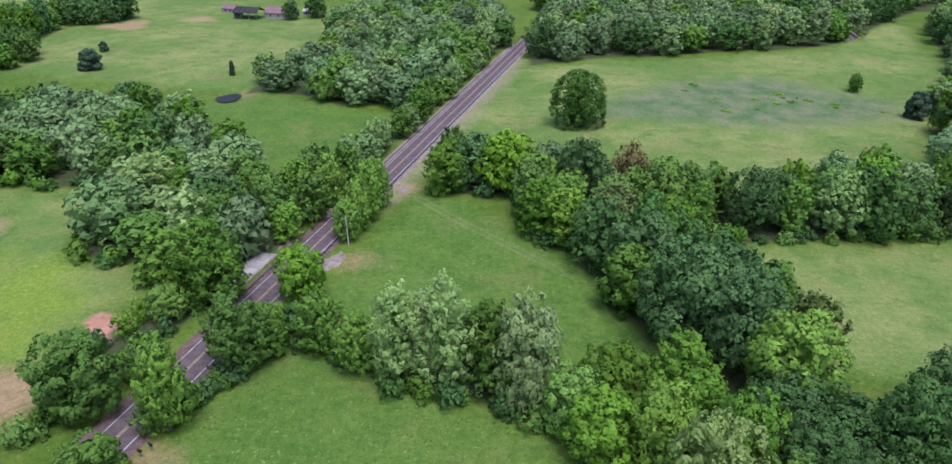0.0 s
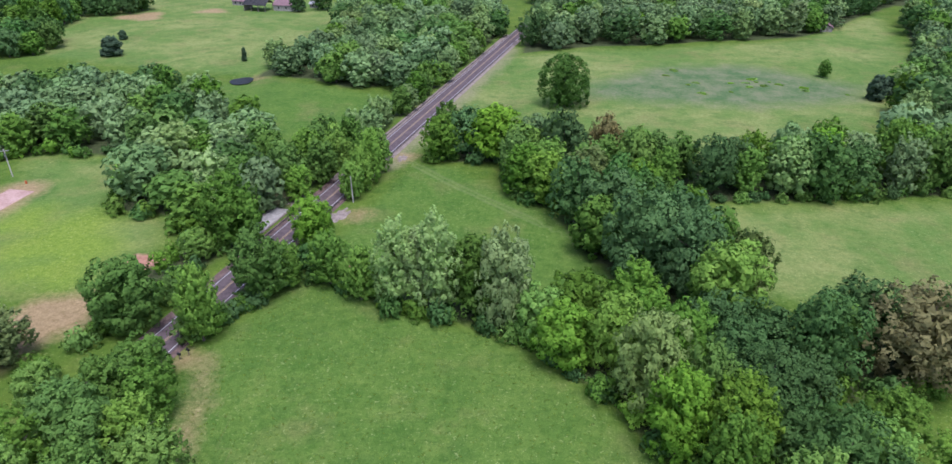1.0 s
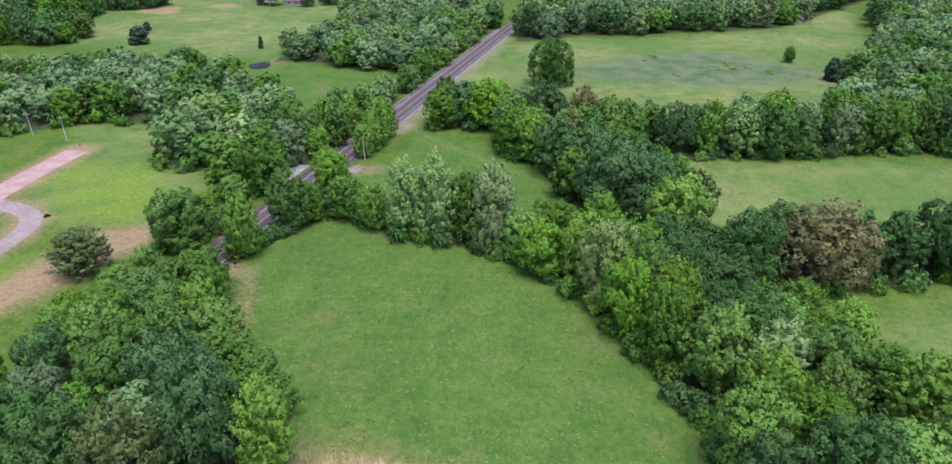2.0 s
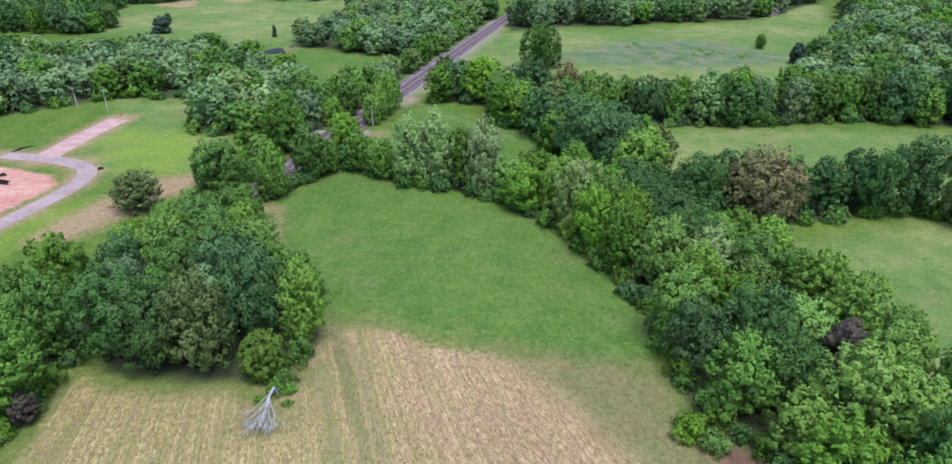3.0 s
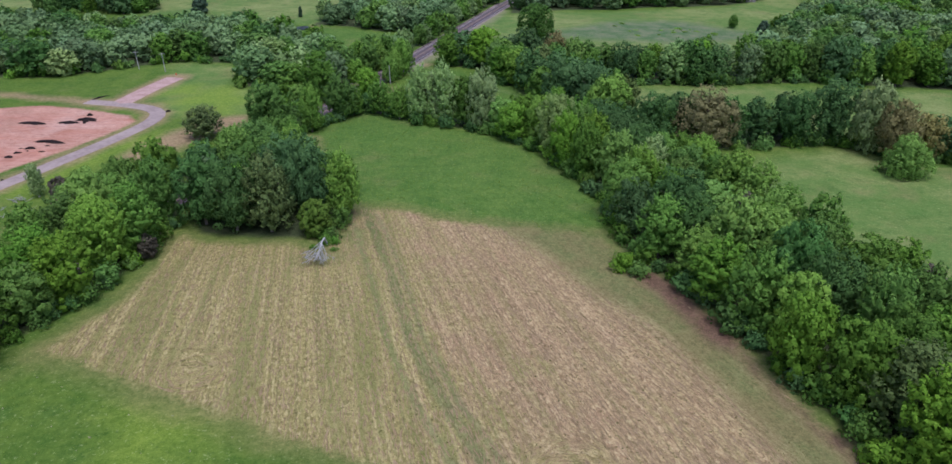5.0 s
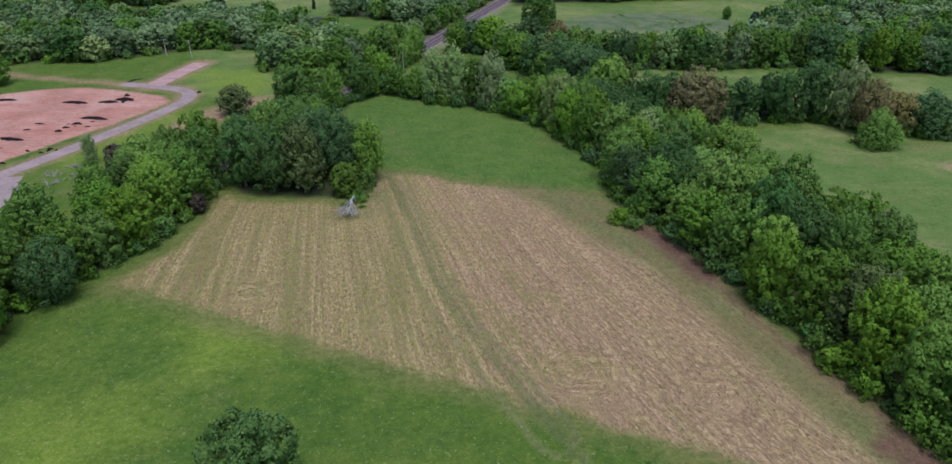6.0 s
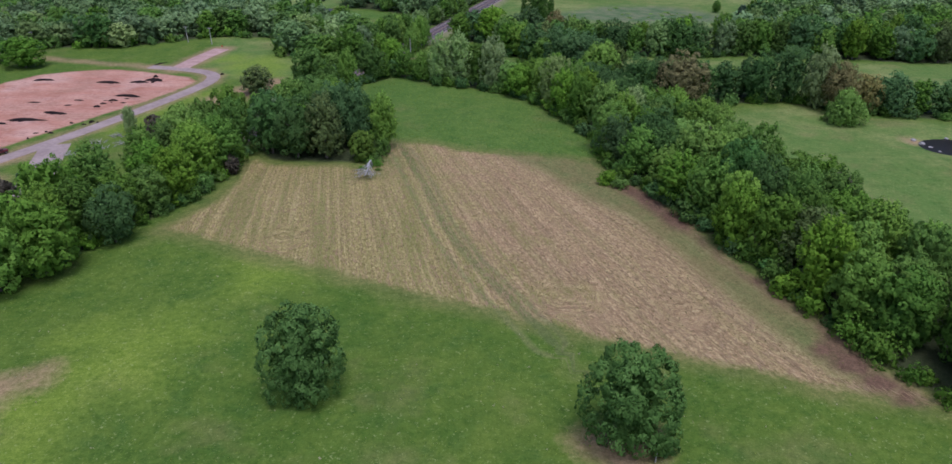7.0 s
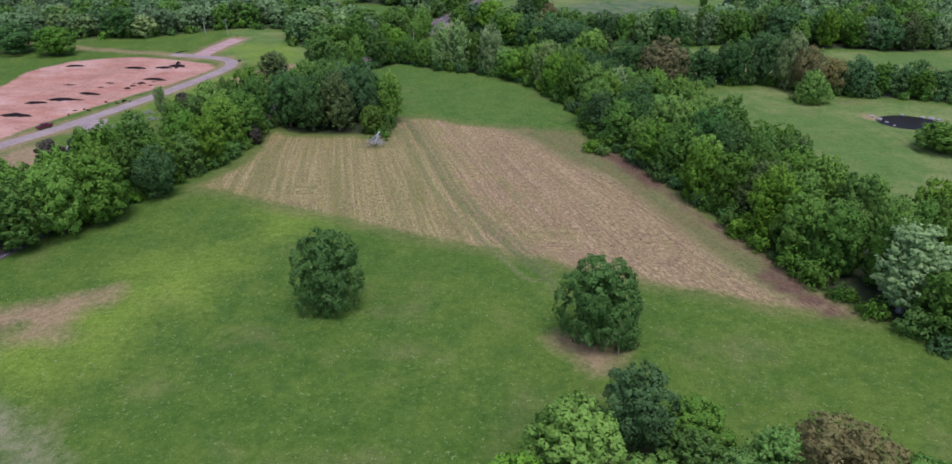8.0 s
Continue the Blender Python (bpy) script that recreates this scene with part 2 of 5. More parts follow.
    green_in = m.ramp(m.math("ADD", m.math("ADD", m.math("MULTIPLY", swath, 0.72), m.math("MULTIPLY", broad, 0.25)), m.math("MULTIPLY", fine, 0.2)), 0.57, 0.68)
    regrowth = m.math("MULTIPLY", green_in, m.math("SUBTRACT", 0.8, m.math("MULTIPLY", red_half, 0.5)))
    straw = m.mix(regrowth, straw, m.mix(grain, (0.125, 0.13, 0.034), (0.25, 0.228, 0.075)))
    streak_co = m.add("ShaderNodeMapping")
    m.put(streak_co.inputs[0], pos)
    streak_co.inputs[2].default_value = (0, 0, 0.15)
    streak_co.inputs[3].default_value = (0.03, 0.14, 1)
    streak = m.ramp(m.noise(streak_co.outputs[0], 1.0, 4, 0.6), 0.42, 0.6)
    clay = m.mix(m.ramp(m.math("ADD", m.math("MULTIPLY", mid, 0.6), m.math("MULTIPLY", fine, 0.4)), 0.36, 0.64), (0.36, 0.155, 0.1), (0.52, 0.27, 0.19))
    clay = m.mix(m.math("MULTIPLY", streak, 0.4), clay, m.mix(grain, (0.4, 0.21, 0.14), (0.62, 0.42, 0.32)))
    worked = m.noise(pos, 0.045, 3, 0.6)
    clay = m.mix(m.math("MULTIPLY", m.ramp(worked, 0.52, 0.64), 0.45), clay, m.mix(grain, (0.5, 0.33, 0.25), (0.66, 0.46, 0.37)))
    clay = m.mix(m.math("MULTIPLY", m.ramp(worked, 0.46, 0.34), 0.5), clay, m.mix(grain, (0.26, 0.14, 0.09), (0.38, 0.21, 0.14)))
    furrow = m.noise(streak_co.outputs[0], 2.3, 3, 0.55)
    clay = m.mix(m.math("MULTIPLY", m.ramp(m.math("ABSOLUTE", m.math("SUBTRACT", furrow, 0.5)), 0.022, 0.004), 0.5), clay, m.mix(grain, (0.22, 0.1, 0.075), (0.33, 0.17, 0.13)))
    dirt = m.mix(grain, (0.25, 0.152, 0.085), (0.44, 0.285, 0.175))
    belt_ground = m.mix(grain, (0.035, 0.05, 0.02), (0.075, 0.08, 0.04))
    scrub = m.mix(m.ramp(m.math("ADD", m.math("MULTIPLY", mid, 0.6), m.math("MULTIPLY", fine, 0.4)), 0.4, 0.6), (0.07, 0.13, 0.045), (0.17, 0.18, 0.095))
    dry = m.ramp(m.math("ADD", m.math("MULTIPLY", big, 0.7), m.math("MULTIPLY", mid, 0.3)), 0.46, 0.62)
    pale = m.mix(m.math("MULTIPLY", dry, 0.45), pale, m.mix(grain, (0.228, 0.228, 0.078), (0.376, 0.353, 0.146)))
    c = m.mix(inside("in_pale", 5.0), green, pale)
    c = m.mix(inside("in_lush", 2.0), c, lush)
    scuffed = m.ramp(m.noise(pos, 0.055, 4, 0.6), 0.54, 0.7)
    c = m.mix(m.math("MULTIPLY", scuffed, 0.52), c, m.mix(grain, (0.1, 0.11, 0.035), (0.2, 0.19, 0.07)))
    deep = m.ramp(m.noise(pos, 0.14, 3, 0.6), 0.46, 0.34)
    c = m.mix(m.math("MULTIPLY", deep, 0.4), c, m.mix(grain, (0.035, 0.085, 0.014), (0.075, 0.14, 0.026)))
    c = m.mix(m.math("MULTIPLY", inside("in_fresh", 6.0, 1.3), 0.74), c, m.mix(grain, (0.125, 0.195, 0.016), (0.235, 0.3, 0.042)))
    c = m.mix(inside("in_scrub", 8.0, 2.0), c, scrub)
    flecks = m.ramp(m.noise(pos, 1.3, 2, 0.8), 0.62, 0.7)
    c = m.mix(m.math("MULTIPLY", flecks, 0.5), c, (0.3, 0.34, 0.13))
    dips = m.ramp(m.noise(pos, 0.9, 3, 0.75), 0.4, 0.3)
    c = m.mix(m.math("MULTIPLY", dips, 0.34), c, (0.045, 0.085, 0.022))
    # trampled, yellowing grass along the edge of the mown field
    d = m.math("ADD", m.attr("in_mown"), m.math("MULTIPLY", wob, 0.6))
    c = m.mix(m.math("MULTIPLY", m.ramp(d, -7.0, -0.5), m.math("MULTIPLY_ADD", mid, 0.7, 0.3)), c, m.mix(grain, (0.125, 0.125, 0.035), (0.25, 0.22, 0.08)))
    c = m.mix(inside("in_mown", 1.5, 0.6), c, straw)
    c = m.mix(m.math("MULTIPLY", inside("in_greened", 4.0, 1.1), 0.86), c, m.mix(m.ramp(mid, 0.4, 0.62), m.mix(grain, (0.07, 0.1, 0.026), (0.155, 0.178, 0.056)), m.mix(grain, (0.105, 0.1, 0.034), (0.21, 0.19, 0.072))))
    # wheel ruts, grown green in the straw and worn pale in the grass
    for name, offset, half, worn in (("rut_side", 0.0, 1.0, (0.075, 0.09, 0.03)), ("rut_side", -2.6, 0.5, (0.1, 0.105, 0.04)), ("rut_side", 4.6, 0.5, (0.12, 0.125, 0.045)), ("track_side", 0.9, 0.25, (0.11, 0.135, 0.048)), ("track_side", -0.9, 0.25, (0.11, 0.135, 0.048))):
        off = m.math("ABSOLUTE", m.math("ADD", m.math("ADD", m.attr(name), offset), m.math("MULTIPLY", wob, 0.16)))
        c = m.mix(m.math("MULTIPLY", m.ramp(off, half + 0.7, half - 0.2), m.math("MULTIPLY_ADD", mid, 0.7, 0.25)), c, m.mix(grain, worn, tuple(v * 1.9 for v in worn)))
    c = m.mix(m.math("MULTIPLY", inside("in_verge", 3.0, 1.2), 0.8), c, m.mix(grain, (0.16, 0.17, 0.08), (0.3, 0.26, 0.15)))
    c = m.mix(m.math("MULTIPLY", inside("in_dirt", 3.2, 0.9), 0.75), c, dirt)
    c = m.mix(m.math("MULTIPLY", inside("in_dark", 1.6, 0.45), 0.9), c, m.mix(grain, (0.08, 0.042, 0.028), (0.185, 0.108, 0.072)))
    c = m.mix(inside("in_clay", 1.0, 0.5), c, clay)
    # darker ground inside the wooded outlines
    c = m.mix(m.math("MULTIPLY", inside("in_belts", 1.5, 0.7), 0.92), c, belt_ground)
    m.bump(m.math("ADD", m.math("MULTIPLY", fine, 0.6), m.math("MULTIPLY", tiny, 0.4)), 0.7, 0.35)
    return m.done(c, 0.95, 0.1)


GROUND = ground_material()


# ---------------------------------------------------------------- small builders
def mesh_of(name, verts, faces, material, smooth=False):
    me = bpy.data.meshes.new(name)
    me.from_pydata([tuple(map(float, v)) for v in verts], [], faces)
    me.materials.append(material)
    if smooth:
        me.polygons.foreach_set("use_smooth", [True] * len(me.polygons))
    me.update()
    return me


def part(name, bm, material, parent=None, label="", smooth=False):
    """Links a bmesh as one mesh object, under a thing or a part."""
    me = bpy.data.meshes.new(name)
    bm.to_mesh(me)
    bm.free()
    me.materials.append(material)
    if smooth:
        me.polygons.foreach_set("use_smooth", [True] * len(me.polygons))
    ob = new(name, me)
    ob.parent = parent
    return tagged(ob, label)


def thing(name, x, y, z, turn=0.0, label="", category="", group=""):
    ob = new(name)
    ob.matrix_basis = pose(x, y, z, 0, 0, turn)
    ob.empty_display_size = 0.3
    return tagged(ob, label, category, group)


def add_box(bm, size, at=(0, 0, 0), turn=(0, 0, 0), bevel=0.0):
    got = bmesh.ops.create_cube(bm, size=1.0, matrix=pose(*at, *turn) @ Matrix.Diagonal((*size, 1)))
    if bevel:
        edges = list({e for v in got["verts"] for e in v.link_edges})
        bmesh.ops.bevel(bm, geom=edges, offset=bevel, segments=2, affect="EDGES", profile=0.5)
    return bm


def add_rod(bm, a, b, ra, rb, sides=8):
    a, b = Vector(a), Vector(b)
    d = b - a
    m = Matrix.Translation((a + b) / 2) @ d.to_track_quat("Z", "Y").to_matrix().to_4x4()
    bmesh.ops.create_cone(bm, cap_ends=True, segments=sides, radius1=ra, radius2=rb, depth=d.length, matrix=m)
    return bm


# ---------------------------------------------------------------- the plan
ROAD_A, ROAD_B = (-203.0, -439.5), (80.0, 620.0)  # the county road is straight


def road_x(y):
    return ROAD_A[0] + (y - ROAD_A[1]) * (ROAD_B[0] - ROAD_A[0]) / (ROAD_B[1] - ROAD_A[1])


ROAD_TURN = -math.degrees(math.atan2(ROAD_B[0] - ROAD_A[0], ROAD_B[1] - ROAD_A[1]))
RUT_LINE = [(-22, 19), (-19.5, 13), (-12, -10), (-4.8, -35), (4, -55), (13, -73), (17.5, -81), (20.5, -87)]
TRACK_LINE = [(-21, 186), (-12, 175), (-5, 168), (6, 156), (15, 146)]
SITE_ROAD = [(-192, -110), (-167, -45), (-155, -14), (-145, 7), (-134, 35), (-124, 66), (-118, 87), (-115.8, 101), (-118, 111), (-125, 117), (-137, 121), (-152, 124)]
SPUR = [(-138, 120), (-137, 131), (-135.5, 145), (-132.5, 163)]
TRACK = [(-152, 124), (-180, 130), (-215, 138), (-260, 150)]

LUSH = [(-41, 118), (-29, 110), (-10, 99), (4, 94), (19, 77), (33, 54), (40, 26), (37, 13), (5, 18), (-5, 21), (-16, 25), (-29, 26), (-45, 58), (-57, 70), (-50, 92)]
MEADOW_NE = [(-40, 121), (-22, 184), (-8, 184), (8, 164), (22, 150), (27, 128), (36, 108), (18, 103), (-20, 114)]
MEADOW_NW = [(-112, 268), (-112, 280), (-98, 290), (-60, 268), (-36, 262), (-36, 225), (-60, 195), (-92, 222)]
MOWN = [(-27, 25), (-18, 25.5), (-11, 23), (-5, 20.5), (4, 18), (14, 15), (24, 13.5), (38, 11), (41, -3), (54, -22), (60, -38), (70, -69), (80, -94), (88, -103), (68, -98), (36, -87), (8, -75), (-24, -63), (-52, -51), (-74, -43), (-66, -22), (-67, -8), (-68, 8), (-58, 3.5), (-49, 3), (-38, 3.5), (-32, 0.5), (-26, 10)]
GREENED = [(10, 19), (22, 16), (40, 13), (43, -4), (56, -28), (64, -52), (71, -71), (80, -88), (84, -100), (72, -96), (65, -86), (61, -73), (56.5, -60), (52, -47), (44, -29), (35, -17), (24, 0), (16, 10)]
PALE_NORTH = [(-22, 205), (10, 200), (40, 190), (116, 190), (150, 240), (200, 315), (245, 450), (190, 400), (170, 372), (110, 355), (50, 345), (14, 332), (4, 322)]
PALE_EAST = [(40, 160), (64, 155), (115, 160), (190, 156), (260, 160), (260, 70), (190, 70), (140, 88), (100, 96), (60, 112), (50, 130)]
PALE_W1 = [(-143, 188), (-110, 186), (-104, 165), (-103, 145), (-82, 143), (-80, 110), (-112, 108), (-124, 120), (-134, 150)]
PALE_FIELD_EAST = [(84, 64), (104, 74), (126, 80), (140, 68), (190, 56), (240, 48), (240, -40), (140, -52), (104, -40), (86, 0)]
PALE_WEST = [(-250, 330), (-100, 290), (-80, 340), (-100, 480), (-300, 520), (-330, 380)]
SCRUB = [(42, 264), (62, 258), (100, 250), (150, 262), (160, 285), (120, 318), (84, 312), (60, 292), (44, 280)]
CLAY = [(-160, -10), (-152, 17), (-140.5, 46), (-129, 72), (-123.5, 88), (-121.5, 101), (-127, 107), (-136, 110), (-152, 115), (-167, 118), (-184, 113), (-195, 104), (-203, 86), (-198, 64), (-205, 40), (-215, 0), (-205, -30), (-172, -30)]
CLAY_PAD = [(-110, 61), (-101, 60), (-94, 70), (-85, 88), (-79, 97), (-82, 107), (-94, 106), (-103, 88), (-108, 74)]
POND_NW, POND_E = (-106.0, 284.0), (164.0, 35.0)
DIRT_BLOBS = [((-81, -110), 7.0, 5), ((-74, -103), 4.0, 4), ((-78.5, -116), 4.5, 3), ((-91, -114), 5.5, 6), ((30, -117), 6.6, 6), ((-34, 149), 3.5, 5), ((-25, 193), 3.0, 6), ((-55, 84), 1.8, 3), ((-31, 120), 3.5, 3), ((-210, 425), 12.0, 4), ((-175, 445), 8.0, 3), ((-56, 160), 3.5, 5), ((-100, 288), 3.0, 2), ((152, 40), 3.0, 2), ((-140, -24), 12.0, 3)]
DARK_BLOBS = [((73.5, -88), 3.2, 4), ((76.5, -92), 4.0, 4), ((79, -97), 3.2, 3), ((82, -101), 2.8, 3)]

WEST_WOODS = [(-330, 165), (-245, 150), (-215, 158), (-189, 162), (-160, 182), (-143, 192), (-109, 190), (-101, 168), (-99, 149), (-80, 147), (-73, 134), (-61, 126), (-46, 178), (-38, 208), (-33, 228), (-43, 209), (-59, 193), (-70, 202), (-84, 217), (-110, 252), (-139, 258), (-161, 257), (-200, 252), (-330, 262)]
ROAD_WEST = [(-76, 104), (-72, 104), (-62, 124), (-64, 129), (-72, 131), (-77, 114)]
NORTHWEST_COPSE = [(-101, 289), (-92, 291), (-76, 285), (-58, 271), (-40, 277), (-30, 252), (-37, 226), (-35, 224), (-4, 338), (10, 392), (0, 470), (-60, 480), (-88, 420), (-80, 345), (-98, 305)]
NORTH_ROW = [(-19, 189), (6, 188), (12, 159), (25, 154), (40, 160), (64, 161), (88, 162), (115, 166), (160, 168), (200, 160), (235, 160), (260, 176), (200, 196), (130, 188), (60, 183), (30, 184), (16, 196), (-14, 200)]
NORTH_WOODS = [(18, 338), (55, 354), (89, 362), (117, 368), (145, 371), (174, 382), (196, 402), (250, 462), (330, 540), (200, 580), (40, 570), (22, 400)]
EAST_WOODS = [(130, 190), (143, 217), (165, 262), (192, 300), (210, 330), (232, 385), (256, 445), (360, 520), (420, 420), (420, 150), (262, 158), (235, 172), (200, 196)]
DIAGONAL = [(21, 150), (27, 128), (36, 111), (46, 98), (56, 98), (60, 112), (54, 130), (40, 154)]
EAST_HEDGE = [(-38, 116), (-28, 111), (-19, 104), (-9, 101), (1, 99), (11, 91), (21, 80), (29, 67), (36, 54), (40, 40), (43, 24), (44, 4), (51, -8), (58, -22), (64, -40), (71, -60), (76, -76), (84, -93), (94, -108), (104, -122), (118, -150), (134, -146), (126, -104), (134, -62), (112, -58), (102, -44), (95, -22), (89, 0), (85, 18), (79, 36), (74, 52), (66, 68), (50, 96), (34, 100), (18, 102), (2, 108), (-20, 113)]
HEDGE_BACK = [(43, 92), (41, 80), (44, 66), (52, 56), (60, 55), (62, 64), (58, 72), (57, 84), (52, 92)]
MIDDLE_ROW = [(58, 74), (82, 78), (104, 83), (126, 86), (138, 76), (160, 68), (190, 62), (240, 54), (240, 66), (190, 76), (150, 82), (128, 96), (104, 96), (80, 94), (56, 90)]
FAR_WEST = [(-285, 318), (-224, 322), (-217, 338), (-228, 356), (-285, 352)]
FAR_WEST_SECOND = [(-290, 385), (-246, 388), (-238, 400), (-255, 425), (-290, 420)]
FAR_WEST_THIRD = [(-250, 424), (-224, 426), (-214, 440), (-224, 458), (-250, 455)]
EAST_FRONT = [(130, 190), (143, 217), (165, 262), (192, 300), (210, 330), (224, 322), (190, 262), (170, 222), (250, 186), (262, 160), (235, 172), (200, 196)]
COPSE = [(-70, 18), (-62, 10), (-49, 8), (-36, 8), (-27, 15), (-28, 28), (-36, 42), (-44, 56), (-56, 66), (-58, 72), (-66, 60), (-74, 38)]
LEFT_ROW = [(-73, 18), (-73, 0), (-74, -14), (-78, -30), (-86, -44), (-93, -64), (-103, -74), (-112, -84), (-124, -110), (-133, -114), (-116, -80), (-108, -57), (-100, -44), (-96, -19), (-92, 4), (-90, 22), (-86, 34), (-76, 34)]
SOUTH_COPSE = [(16, -160), (28, -146), (40, -142), (56, -150), (74, -152), (80, -166), (50, -180), (18, -178)]
BELTS = (WEST_WOODS, ROAD_WEST, NORTHWEST_COPSE, NORTH_ROW, NORTH_WOODS, EAST_WOODS, DIAGONAL, EAST_HEDGE, MIDDLE_ROW, COPSE, LEFT_ROW, SOUTH_COPSE)


def signed(px, py, poly):
    """Metres inside (plus) or outside (minus) a closed outline, for arrays of points."""
    d = np.full(px.shape, 1e9)
    inside = np.zeros(px.shape, bool)
    for (ax, ay), (bx, by) in zip(poly, poly[1:] + poly[:1]):
        ex, ey = bx - ax, by - ay
        k = np.clip(((px - ax) * ex + (py - ay) * ey) / (ex * ex + ey * ey), 0, 1)
        d = np.minimum(d, np.hypot(px - ax - k * ex, py - ay - k * ey))
        if ay != by:
            inside ^= ((ay > py) != (by > py)) & (px < ex * (py - ay) / ey + ax)
    return np.where(inside, d, -d)


def to_line(px, py, line):
    """Metres to an open line."""
    d = np.full(px.shape, 1e9)
    for (ax, ay), (bx, by) in zip(line, line[1:]):
        ex, ey = bx - ax, by - ay
        k = np.clip(((px - ax) * ex + (py - ay) * ey) / (ex * ex + ey * ey), 0, 1)
        d = np.minimum(d, np.hypot(px - ax - k * ex, py - ay - k * ey))
    return d


def beside_line(px, py, line):
    """Metres to the side of an open line: plus on its left, minus on its right; far from it past its ends."""
    d, best = np.full(px.shape, 60.0), np.full(px.shape, 1e9)
    for (ax, ay), (bx, by) in zip(line, line[1:]):
        ex, ey = bx - ax, by - ay
        k = np.clip(((px - ax) * ex + (py - ay) * ey) / (ex * ex + ey * ey), 0, 1)
        gap = np.hypot(px - ax - k * ex, py - ay - k * ey)
        d = np.where(gap < best, np.sign(ex * (py - ay) - ey * (px - ax)) * gap, d)
        best = np.minimum(best, gap)
    return d


def ground_z(x, y):
    """The lie of the land: gentle swells, level at the roads and building plots."""
    x, y = np.asarray(x, float), np.asarray(y, float)
    z = 0.45 * np.sin(x * 0.043 + 1.3) * np.sin(y * 0.037 + 0.4) + 0.25 * np.sin(x * 0.11 - y * 0.083)
    d = to_line(x, y, [ROAD_A, ROAD_B])
    for line in (SITE_ROAD, SPUR, TRACK):
        d = np.minimum(d, to_line(x, y, line))
    d = np.minimum(d, np.maximum(0, -signed(x, y, CLAY)))
    z = z * np.clip((d - 7) / 15, 0, 1) ** 2
    z = z * np.clip((250 - np.abs(x)) / 30, 0, 1) * np.clip((np.minimum(y + 260, 480 - y)) / 30, 0, 1)
    for (cx, cy), (rx, ry) in ((POND_NW, (8.5, 11)), (POND_E, (14, 11))):
        r = np.hypot((x - cx) / rx, (y - cy) / ry)
        z = np.where(r < 1.6, z * np.clip((r - 0.9) / 0.7, 0, 1) - 0.9 * np.clip(1.15 - r, 0, 1) / 0.6, z)
    return z


def gz(x, y):
    return float(ground_z(np.array([x]), np.array([y]))[0])


